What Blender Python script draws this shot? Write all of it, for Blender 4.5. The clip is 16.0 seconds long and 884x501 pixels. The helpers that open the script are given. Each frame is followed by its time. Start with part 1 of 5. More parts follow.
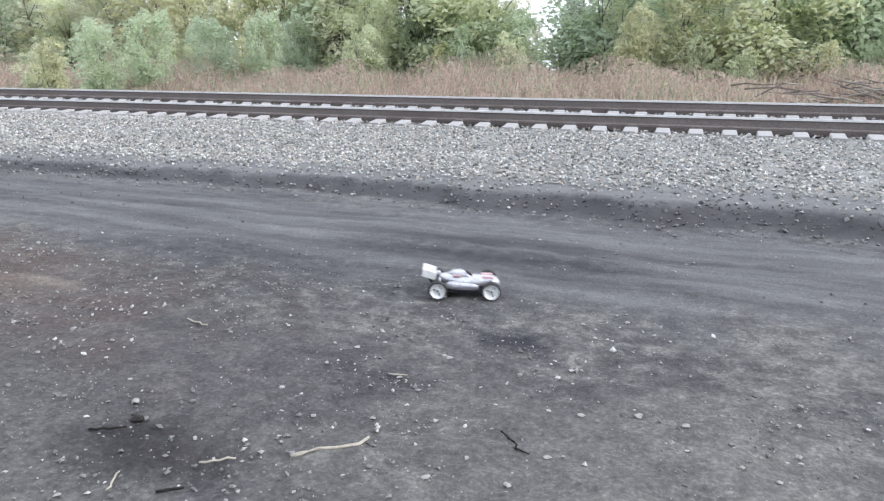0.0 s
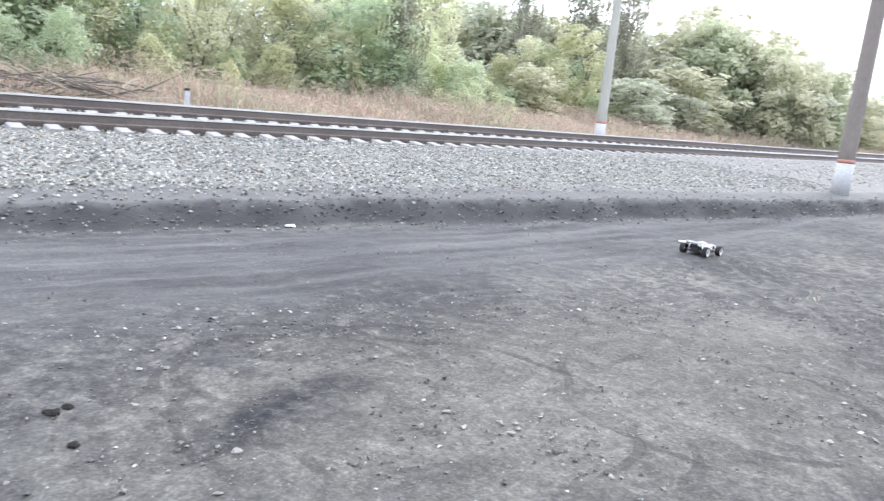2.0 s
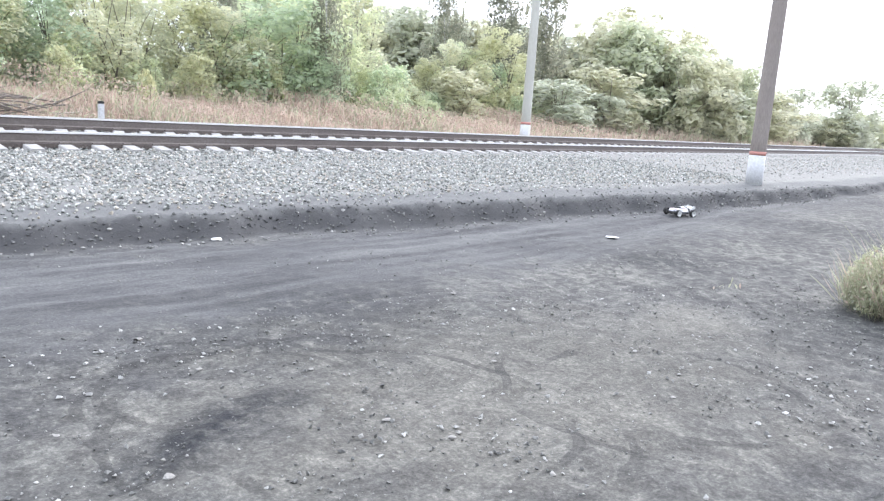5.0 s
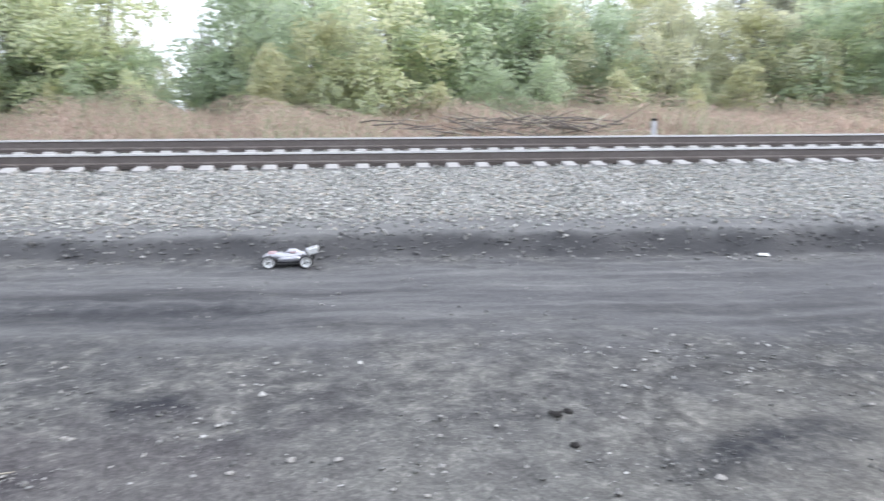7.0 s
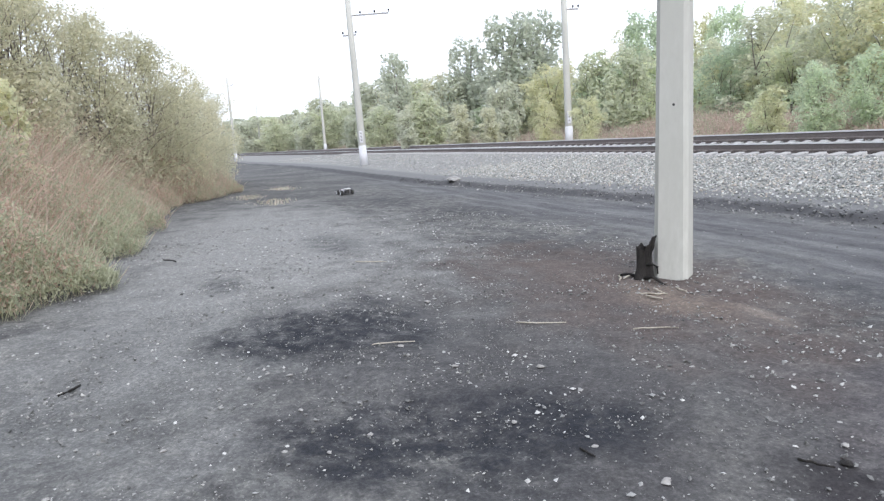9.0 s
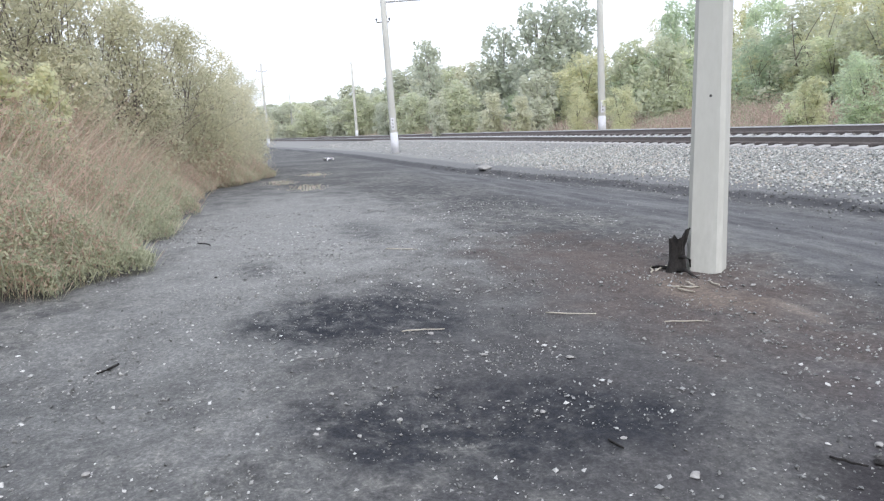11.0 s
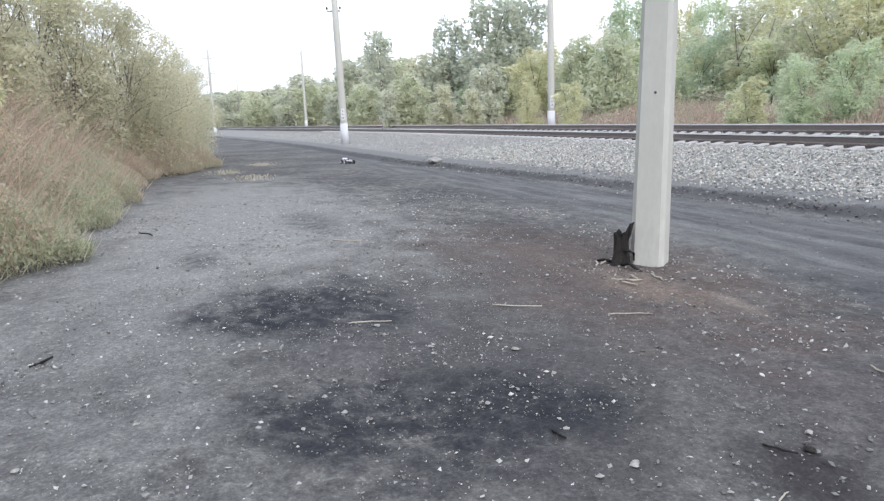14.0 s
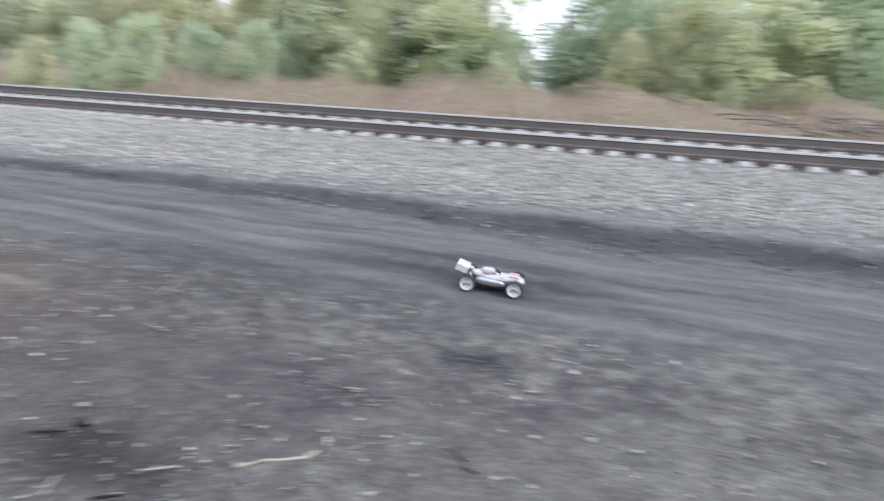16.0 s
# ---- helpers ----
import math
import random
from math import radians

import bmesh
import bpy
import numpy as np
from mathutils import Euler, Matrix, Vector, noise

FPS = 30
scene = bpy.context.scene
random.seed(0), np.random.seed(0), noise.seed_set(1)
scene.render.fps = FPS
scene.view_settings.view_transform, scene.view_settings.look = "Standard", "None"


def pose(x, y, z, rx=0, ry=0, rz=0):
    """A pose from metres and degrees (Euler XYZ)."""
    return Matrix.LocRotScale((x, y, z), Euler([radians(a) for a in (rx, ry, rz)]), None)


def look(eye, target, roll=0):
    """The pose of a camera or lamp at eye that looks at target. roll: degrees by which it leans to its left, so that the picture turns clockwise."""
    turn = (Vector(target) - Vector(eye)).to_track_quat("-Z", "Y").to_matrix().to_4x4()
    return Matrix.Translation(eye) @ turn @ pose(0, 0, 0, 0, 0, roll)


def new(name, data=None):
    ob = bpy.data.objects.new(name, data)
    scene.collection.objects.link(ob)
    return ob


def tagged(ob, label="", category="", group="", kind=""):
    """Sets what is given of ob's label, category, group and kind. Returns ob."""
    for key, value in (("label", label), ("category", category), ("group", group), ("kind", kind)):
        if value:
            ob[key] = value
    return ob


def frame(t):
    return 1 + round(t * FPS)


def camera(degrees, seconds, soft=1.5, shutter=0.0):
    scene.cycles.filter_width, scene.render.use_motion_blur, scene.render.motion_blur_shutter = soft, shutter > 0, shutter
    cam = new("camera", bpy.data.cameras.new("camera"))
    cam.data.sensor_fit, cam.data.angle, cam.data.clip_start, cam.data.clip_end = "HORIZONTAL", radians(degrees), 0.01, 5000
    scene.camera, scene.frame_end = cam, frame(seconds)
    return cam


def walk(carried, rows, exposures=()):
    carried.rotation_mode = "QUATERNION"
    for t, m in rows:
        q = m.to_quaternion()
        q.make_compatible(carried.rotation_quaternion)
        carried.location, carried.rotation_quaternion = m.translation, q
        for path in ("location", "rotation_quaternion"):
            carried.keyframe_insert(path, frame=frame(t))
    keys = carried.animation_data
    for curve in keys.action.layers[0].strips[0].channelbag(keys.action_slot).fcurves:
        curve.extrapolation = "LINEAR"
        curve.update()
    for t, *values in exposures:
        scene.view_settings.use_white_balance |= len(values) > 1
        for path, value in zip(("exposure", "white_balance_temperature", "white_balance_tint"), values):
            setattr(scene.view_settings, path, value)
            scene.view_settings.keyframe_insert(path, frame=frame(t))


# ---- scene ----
# The camera: held by hand beside a coal-dust track, turning about one spot.
cam = camera(62.72, 16.0, soft=1.3, shutter=0.25)
walk(cam, [
    (0, pose(-0.109, 0.041, 1.477, 76.03, -0.34, 20.39)),
    (0.5, pose(-0.110, 0.038, 1.481, 75.30, -0.83, 20.72)),
    (1, pose(-0.020, -0.060, 1.580, 73.86, -5.66, -6.34)),
    (1.5, pose(0.120, 0.243, 1.416, 76.68, -5.13, -28.91)),
    (2, pose(0.197, 0.302, 1.393, 78.70, -5.21, -41.45)),
    (2.5, pose(0.223, 0.325, 1.381, 78.95, -5.13, -46.36)),
    (3, pose(0.241, 0.330, 1.383, 79.14, -4.35, -48.50)),
    (5.5, pose(0.205, 0.314, 1.396, 79.86, -2.78, -45.96)),
    (6, pose(0.167, 0.292, 1.410, 80.09, -1.65, -37.74)),
    (6.5, pose(0.065, 0.227, 1.436, 79.16, -1.16, -22.31)),
    (7, pose(-0.008, 0.182, 1.455, 79.08, 0.20, -6.88)),
    (7.5, pose(-0.138, 0.009, 1.483, 78.74, 1.96, 20.85)),
    (7.6, pose(-0.142, -0.034, 1.499, 78.99, 2.43, 28.29)),
    (8, pose(-0.074, -0.119, 1.514, 80.09, 3.21, 48.69)),
    (8.5, pose(-0.058, -0.177, 1.518, 79.88, 3.45, 64.45)),
    (9, pose(-0.046, -0.196, 1.524, 80.99, 4.13, 71.84)),
    (11.5, pose(-0.031, -0.218, 1.532, 80.20, 3.43, 74.30)),
    (12, pose(-0.031, -0.213, 1.530, 80.10, 3.26, 73.16)),
    (12.5, pose(-0.033, -0.211, 1.531, 80.05, 2.99, 72.48)),
    (13, pose(-0.043, -0.207, 1.521, 79.59, 2.68, 72.01)),
    (13.5, pose(-0.036, -0.206, 1.526, 79.40, 2.54, 71.42)),
    (14, pose(-0.037, -0.197, 1.524, 79.43, 2.29, 70.47)),
    (14.5, pose(-0.053, -0.192, 1.523, 79.30, 2.00, 68.76)),
    (15, pose(-0.099, -0.132, 1.508, 79.09, 0.52, 56.61)),
    (15.5, pose(-0.116, -0.067, 1.492, 78.89, 0.12, 45.96)),
    (15.9, pose(-0.080, 0.001, 1.488, 77.77, -1.74, 29.21)),
    (16, pose(-0.002, 0.091, 1.477, 77.30, -3.00, 19.94)),
], exposures=[(0, 0.85, 6130, 14), (0.8, 0.9, 6130, 14), (1.6, 1.15, 6130, 14), (2.5, 1.3, 6130, 14), (5.5, 1.3, 6130, 14), (6.3, 1.1, 6130, 14), (7, 1.0, 6130, 14), (8, 0.75, 6130, 14), (9, 0.7, 6130, 14), (14.5, 0.66, 6130, 14), (15.5, 0.7, 6130, 14), (16, 0.75, 6130, 14)])

# ---- light: a bright hazy sky, low veiled sun over the far side ----
world = bpy.data.worlds.new("sky")
scene.world = world
world.use_nodes = True
wn = world.node_tree
wn.nodes.clear()
w_out = wn.nodes.new("ShaderNodeOutputWorld")
w_bg = wn.nodes.new("ShaderNodeBackground")
w_sky = wn.nodes.new("ShaderNodeTexSky")
w_sky.sky_type = "NISHITA"
w_sky.sun_disc = False
w_sky.sun_elevation = radians(28)
w_sky.sun_rotation = radians(84)
w_sky.air_density, w_sky.dust_density = 1.0, 6.0
w_mul = wn.nodes.new("ShaderNodeVectorMath")
w_mul.operation = "SCALE"
w_mul.inputs[3].default_value = 0.05
w_mix = wn.nodes.new("ShaderNodeMixRGB")
w_mix.inputs[0].default_value = 0.82
w_mix.inputs[2].default_value = (1.12, 1.19, 1.27, 1)
wn.links.new(w_sky.outputs[0], w_mul.inputs[0])
wn.links.new(w_mul.outputs[0], w_mix.inputs[1])
wn.links.new(w_mix.outputs[0], w_bg.inputs[0])
w_bg.inputs[1].default_value = 1.0
wn.links.new(w_bg.outputs[0], w_out.inputs[0])

sun_data = bpy.data.lights.new("sun", "SUN")
sun_data.energy = 1.3
sun_data.angle = radians(25)
sun_data.color = (1.0, 0.97, 0.92)
sun = new("sun", sun_data)
sun.matrix_world = look((40, 4, 24), (0, 0, 0))


# ---- materials ----
def material(name, build, rough=0.85, metal=0.0, spec=0.3):
    m = bpy.data.materials.new(name)
    m.use_nodes = True
    nt = m.node_tree
    b = nt.nodes["Principled BSDF"]
    b.inputs["Roughness"].default_value = rough
    b.inputs["Metallic"].default_value = metal
    b.inputs["Specular IOR Level"].default_value = spec
    if isinstance(build, tuple):
        b.inputs["Base Color"].default_value = (*build, 1)
    else:
        build(nt, b)
    return m


def noise_node(nt, scale, detail=4.0, rough=0.55, coords="Object", stretch=None):
    tc = nt.nodes.new("ShaderNodeTexCoord")
    n = nt.nodes.new("ShaderNodeTexNoise")
    n.inputs["Scale"].default_value = scale
    n.inputs["Detail"].default_value = detail
    n.inputs["Roughness"].default_value = rough
    src = tc.outputs[coords]
    if stretch:
        mp = nt.nodes.new("ShaderNodeMapping")
        mp.inputs["Scale"].default_value = stretch
        nt.links.new(src, mp.inputs[0])
        src = mp.outputs[0]
    nt.links.new(src, n.inputs["Vector"])
    return n.outputs["Fac"]


def ramp(nt, fac, stops):
    r = nt.nodes.new("ShaderNodeValToRGB")
    e = r.color_ramp.elements
    while len(e) < len(stops):
        e.new(0.5)
    for el, (p, c) in zip(e, stops):
        el.position, el.color = p, (*c, 1)
    nt.links.new(fac, r.inputs[0])
    return r.outputs[0]


def mixed(nt, fac, a, b, mode="MIX"):
    m = nt.nodes.new("ShaderNodeMixRGB")
    m.blend_type = mode
    for sock, val in ((0, fac), (1, a), (2, b)):
        if isinstance(val, (int, float)):
            m.inputs[sock].default_value = val
        elif isinstance(val, tuple):
            m.inputs[sock].default_value = (*val, 1)
        else:
            nt.links.new(val, m.inputs[sock])
    return m.outputs[0]


def bumped(nt, b, height, strength, distance):
    bp = nt.nodes.new("ShaderNodeBump")
    bp.inputs["Strength"].default_value = strength
    bp.inputs["Distance"].default_value = distance
    nt.links.new(height, bp.inputs["Height"])
    nt.links.new(bp.outputs[0], b.inputs["Normal"])


def two_scale(c0, c1, c2, big=0.6, small=14.0, bump=0.4, dist=0.01, stretch=None):
    def build(nt, b):
        n1 = noise_node(nt, big, 3, stretch=stretch)
        n2 = noise_node(nt, small, 6, 0.65, stretch=stretch)
        col = mixed(nt, ramp(nt, n2, [(0.3, (0, 0, 0)), (0.7, (1, 1, 1))]), ramp(nt, n1, [(0.35, c0), (0.65, c1)]), c2)
        nt.links.new(col, b.inputs["Base Color"])
        bumped(nt, b, n2, bump, dist)
    return build


def spot(nt, x, y, rx, ry):
    """A soft patch round a place on the ground: 1 inside, 0 outside, with a ragged rim."""
    tc = nt.nodes.new("ShaderNodeTexCoord")
    mp = nt.nodes.new("ShaderNodeMapping")
    mp.vector_type = "TEXTURE"
    mp.inputs["Location"].default_value = (x, y, 0)
    mp.inputs["Scale"].default_value = (rx, ry, 40)
    nz = nt.nodes.new("ShaderNodeTexNoise")
    nz.inputs["Scale"].default_value = 2.2
    nz.inputs["Detail"].default_value = 4
    ad = nt.nodes.new("ShaderNodeVectorMath")
    ad.operation = "MULTIPLY_ADD"
    ad.inputs[1].default_value = (1.3, 1.3, 1.3)
    ln = nt.nodes.new("ShaderNodeVectorMath")
    ln.operation = "LENGTH"
    sub = nt.nodes.new("ShaderNodeVectorMath")
    sub.operation = "SUBTRACT"
    sub.inputs[1].default_value = (0.65, 0.65, 0.65)
    nt.links.new(tc.outputs["Object"], mp.inputs[0])
    nt.links.new(tc.outputs["Object"], nz.inputs["Vector"])
    nt.links.new(nz.outputs["Color"], ad.inputs[0])
    nt.links.new(mp.outputs[0], ad.inputs[2])
    nt.links.new(ad.outputs[0], sub.inputs[0])
    nt.links.new(sub.outputs[0], ln.inputs[0])
    mr = nt.nodes.new("ShaderNodeMapRange")
    mr.inputs[1].default_value, mr.inputs[2].default_value = 0.3, 1.25
    mr.inputs[3].default_value, mr.inputs[4].default_value = 1.0, 0.0
    mr.interpolation_type = "SMOOTHSTEP"
    nt.links.new(ln.outputs["Value"], mr.inputs[0])
    return mr.outputs[0]


def ring(nt, x, y, r, w):
    """A worn wheel mark: a ragged circle of radius r and width w on the ground."""
    tc = nt.nodes.new("ShaderNodeTexCoord")
    nz = nt.nodes.new("ShaderNodeTexNoise")
    nz.inputs["Scale"].default_value = 2.5
    sc = nt.nodes.new("ShaderNodeVectorMath")
    sc.operation = "MULTIPLY_ADD"
    sc.inputs[1].default_value = (0.22, 0.22, 0)
    ds = nt.nodes.new("ShaderNodeVectorMath")
    ds.operation = "MULTIPLY"
    ds.inputs[1].default_value = (1, 1, 0)
    ln = nt.nodes.new("ShaderNodeVectorMath")
    ln.operation = "DISTANCE"
    ln.inputs[1].default_value = (x + 0.11, y + 0.11, 0)
    nt.links.new(tc.outputs["Object"], nz.inputs["Vector"])
    nt.links.new(nz.outputs["Color"], sc.inputs[0])
    nt.links.new(tc.outputs["Object"], sc.inputs[2])
    nt.links.new(sc.outputs[0], ds.inputs[0])
    nt.links.new(ds.outputs[0], ln.inputs[0])
    a = nt.nodes.new("ShaderNodeMath")
    a.operation = "COMPARE"
    a.inputs[1].default_value, a.inputs[2].default_value = r, w
    nt.links.new(ln.outputs["Value"], a.inputs[0])
    br = noise_node(nt, 1.1, 2)
    m = nt.nodes.new("ShaderNodeMath")
    m.operation = "MULTIPLY"
    nt.links.new(a.outputs[0], m.inputs[0])
    nt.links.new(ramp(nt, br, [(0.47, (0, 0, 0)), (0.6, (1, 1, 1))]), m.inputs[1])
    return m.outputs[0]


def times(nt, a, k):
    m = nt.nodes.new("ShaderNodeMath")
    m.operation = "MULTIPLY"
    nt.links.new(a, m.inputs[0])
    m.inputs[1].default_value = k
    return m.outputs[0]


def soot(nt, x, y, rx, ry, k):
    """A patch of coal soot, broken up by the stony ground."""
    m = nt.nodes.new("ShaderNodeMath")
    m.operation = "MULTIPLY"
    nt.links.new(spot(nt, x, y, rx * 1.45, ry * 1.45), m.inputs[0])
    nt.links.new(ramp(nt, noise_node(nt, 7.5, 7, 0.75), [(0.4, (k, k, k)), (0.52, (0.6 * k, 0.6 * k, 0.6 * k)), (0.66, (0.05, 0.05, 0.05))]), m.inputs[1])
    return m.outputs[0]


def ground_nodes(nt, b):
    big = noise_node(nt, 0.33, 4)
    mid = noise_node(nt, 2.2, 5, 0.6)
    fine = noise_node(nt, 55.0, 4, 0.7)
    streak = noise_node(nt, 1.0, 5, 0.6, stretch=(0.35, 3.2, 1))
    col = ramp(nt, big, [(0.32, (0.066, 0.068, 0.068)), (0.5, (0.127, 0.126, 0.121)), (0.66, (0.184, 0.181, 0.168))])
    col = mixed(nt, times(nt, ramp(nt, mid, [(0.36, (1, 1, 1)), (0.56, (0, 0, 0))]), 0.45), col, (0.055, 0.055, 0.06))
    patch = noise_node(nt, 6.5, 6, 0.7)
    col = mixed(nt, times(nt, ramp(nt, patch, [(0.4, (1, 1, 1)), (0.54, (0, 0, 0))]), 0.62), col, (0.045, 0.043, 0.046))
    col = mixed(nt, times(nt, ramp(nt, patch, [(0.54, (0, 0, 0)), (0.68, (1, 1, 1))]), 0.6), col, (0.26, 0.25, 0.23))
    col = mixed(nt, times(nt, spot(nt, -0.1, 2.4, 1.9, 1.1), 0.4), col, (0.185, 0.184, 0.17))
    # driven lane by the bank: compacted coal dust, drawn out along the track
    lane = spot(nt, 0.0, 6.1, 40.0, 1.75)
    lane_col = ramp(nt, streak, [(0.32, (0.054, 0.054, 0.058)), (0.5, (0.108, 0.108, 0.113)), (0.68, (0.168, 0.168, 0.168))])
    col = mixed(nt, times(nt, lane, 0.85), col, lane_col)
    # pale trodden ground towards the weeds, rusty litter round the pole, soot patches
    col = mixed(nt, times(nt, spot(nt, -11.5, 0.4, 8.5, 2.6), 0.85), col, (0.25, 0.249, 0.24))
    col = mixed(nt, times(nt, spot(nt, -5.4, -0.9, 3.4, 1.3), 0.42), col, (0.205, 0.206, 0.2))
    col = mixed(nt, times(nt, spot(nt, -2.9, 2.2, 1.8, 1.4), 0.52), col, (0.07, 0.067, 0.068))
    col = mixed(nt, times(nt, spot(nt, 3.6, 2.6, 2.6, 1.6), 0.4), col, (0.2, 0.19, 0.165))
    col = mixed(nt, times(nt, spot(nt, -5.6, 3.1, 3.0, 1.4), 0.75), col, (0.105, 0.08, 0.07))
    col = mixed(nt, times(nt, spot(nt, -4.9, 3.2, 0.8, 0.35), 0.45), col, (0.22, 0.175, 0.14))
    col = mixed(nt, soot(nt, -3.9, 0.9, 1.5, 0.75, 0.75), col, (0.045, 0.044, 0.047))
    col = mixed(nt, times(nt, spot(nt, -4.6, 1.4, 3.0, 1.7), 0.5), col, (0.062, 0.06, 0.062))
    col = mixed(nt, soot(nt, -5.41, 0.16, 0.5, 0.4, 0.95), col, (0.02, 0.022, 0.028))
    col = mixed(nt, soot(nt, -5.42, 0.54, 0.6, 0.5, 0.98), col, (0.02, 0.022, 0.028))
    col = mixed(nt, soot(nt, -5.59, 1.07, 0.6, 0.3, 0.75), col, (0.02, 0.022, 0.028))
    col = mixed(nt, soot(nt, -3.56, 0.15, 0.25, 0.3, 0.88), col, (0.02, 0.022, 0.028))
    col = mixed(nt, soot(nt, -3.22, 0.31, 0.25, 0.25, 0.95), col, (0.02, 0.022, 0.028))
    col = mixed(nt, soot(nt, -3.28, 0.78, 0.5, 0.4, 0.98), col, (0.02, 0.022, 0.028))
    col = mixed(nt, soot(nt, -3.27, 1.33, 0.4, 0.3, 0.95), col, (0.02, 0.022, 0.028))
    col = mixed(nt, soot(nt, -3.03, 1.55, 0.25, 0.25, 0.88), col, (0.02, 0.022, 0.028))
    col = mixed(nt, soot(nt, -9.82, 1.32, 0.9, 0.3, 0.62), col, (0.02, 0.022, 0.028))
    col = mixed(nt, soot(nt, -7.66, -0.15, 0.4, 0.2, 0.62), col, (0.02, 0.022, 0.028))
    col = mixed(nt, soot(nt, 1.48, 2.92, 0.2, 0.12, 0.88), col, (0.02, 0.022, 0.028))
    col = mixed(nt, soot(nt, 1.76, 3.04, 0.22, 0.14, 0.88), col, (0.02, 0.022, 0.028))
    col = mixed(nt, soot(nt, 2.06, 3.17, 0.25, 0.16, 0.75), col, (0.02, 0.022, 0.028))
    col = mixed(nt, soot(nt, 2.34, 3.25, 0.25, 0.14, 0.50), col, (0.02, 0.022, 0.028))
    col = mixed(nt, soot(nt, -1.10, 3.81, 0.22, 0.12, 0.95), col, (0.02, 0.022, 0.028))
    col = mixed(nt, soot(nt, -1.53, 2.93, 0.2, 0.2, 0.62), col, (0.02, 0.022, 0.028))
    col = mixed(nt, soot(nt, -1.91, 3.06, 0.3, 0.2, 0.50), col, (0.02, 0.022, 0.028))
    col = mixed(nt, soot(nt, -1.13, 5.59, 0.6, 0.25, 0.62), col, (0.02, 0.022, 0.028))
    col = mixed(nt, soot(nt, -2.35, 5.62, 0.7, 0.3, 0.62), col, (0.02, 0.022, 0.028))
    col = mixed(nt, soot(nt, -3.88, 4.83, 1.0, 0.25, 0.50), col, (0.02, 0.022, 0.028))
    col = mixed(nt, times(nt, spot(nt, 5.95, 2.72, 0.8, 0.5), 0.4), col, (0.24, 0.23, 0.205))
    col = mixed(nt, times(nt, spot(nt, -4.20, 3.52, 0.4, 0.15), 0.5), col, (0.24, 0.2, 0.17))
    col = mixed(nt, times(nt, spot(nt, -2.05, 2.05, 0.4, 0.22), 0.8), col, (0.022, 0.02, 0.022))
    col = mixed(nt, times(nt, spot(nt, -1.6, 2.9, 1.9, 0.9), 0.35), col, (0.075, 0.062, 0.07))
    col = mixed(nt, times(nt, ring(nt, 2.57, 2.83, 0.97, 0.03), 0.55), col, (0.05, 0.049, 0.049))
    col = mixed(nt, times(nt, ring(nt, 2.57, 2.83, 1.25, 0.03), 0.55), col, (0.05, 0.049, 0.049))
    col = mixed(nt, times(nt, ring(nt, 4.16, 1.99, 0.75, 0.03), 0.55), col, (0.05, 0.049, 0.049))
    col = mixed(nt, times(nt, ring(nt, 4.16, 1.99, 1.03, 0.03), 0.55), col, (0.05, 0.049, 0.049))
    col = mixed(nt, times(nt, ring(nt, 2.13, 3.44, 0.42, 0.03), 0.55), col, (0.05, 0.049, 0.049))
    col = mixed(nt, times(nt, ring(nt, 2.13, 3.44, 0.70, 0.03), 0.55), col, (0.05, 0.049, 0.049))
    col = mixed(nt, times(nt, ring(nt, 2.12, 3.57, 0.55, 0.03), 0.55), col, (0.05, 0.049, 0.049))
    col = mixed(nt, times(nt, ring(nt, 2.12, 3.57, 0.83, 0.03), 0.55), col, (0.05, 0.049, 0.049))
    crumbs = noise_node(nt, 24.0, 6, 0.75)
    loose = nt.nodes.new("ShaderNodeMath")
    loose.operation = "MULTIPLY_ADD"
    nt.links.new(lane, loose.inputs[0])
    loose.inputs[1].default_value, loose.inputs[2].default_value = -0.42, 0.5
    col = mixed(nt, loose.outputs[0], col, ramp(nt, crumbs, [(0.36, (0.5, 0.5, 0.5)), (0.52, (0.95, 0.95, 0.95)), (0.66, (1.75, 1.74, 1.7))]), "MULTIPLY")
    col = mixed(nt, 0.65, col, ramp(nt, fine, [(0.3, (0.45, 0.45, 0.45)), (0.55, (0.98, 0.98, 0.98)), (0.72, (1.7, 1.68, 1.62))]), "MULTIPLY")
    # across the line: lane, coal bank, ash shoulder, ballast bed, verge
    at = nt.nodes.new("ShaderNodeAttribute")
    at.attribute_name = "across"
    shift = nt.nodes.new("ShaderNodeMath")
    shift.operation = "MULTIPLY_ADD"
    nt.links.new(noise_node(nt, 3.0, 6, 0.7), shift.inputs[0])
    shift.inputs[1].default_value = 0.42
    nt.links.new(at.outputs["Fac"], shift.inputs[2])

    def zone(lo, hi):
        mr = nt.nodes.new("ShaderNodeMapRange")
        mr.inputs[1].default_value, mr.inputs[2].default_value = lo + 0.21, hi + 0.21
        nt.links.new(shift.outputs[0], mr.inputs[0])
        return mr.outputs[0]

    grain = noise_node(nt, 22, 6, 0.7)
    bank = mixed(nt, noise_node(nt, 2.6, 7, 0.7, stretch=(0.6, 1, 1)), (0.025, 0.025, 0.028), (0.125, 0.124, 0.126))
    ash = mixed(nt, grain, (0.1, 0.1, 0.1), (0.21, 0.21, 0.207))
    bed = mixed(nt, grain, (0.11, 0.108, 0.104), (0.33, 0.325, 0.31))
    verge = mixed(nt, noise_node(nt, 0.5, 5), (0.12, 0.1, 0.075), (0.2, 0.165, 0.125))
    col = mixed(nt, zone(-5.56, -5.36), col, bank)
    col = mixed(nt, zone(-5.22, -5.08), col, ash)
    col = mixed(nt, zone(-4.65, -4.35), col, bed)
    col = mixed(nt, zone(3.0, 3.8), col, verge)
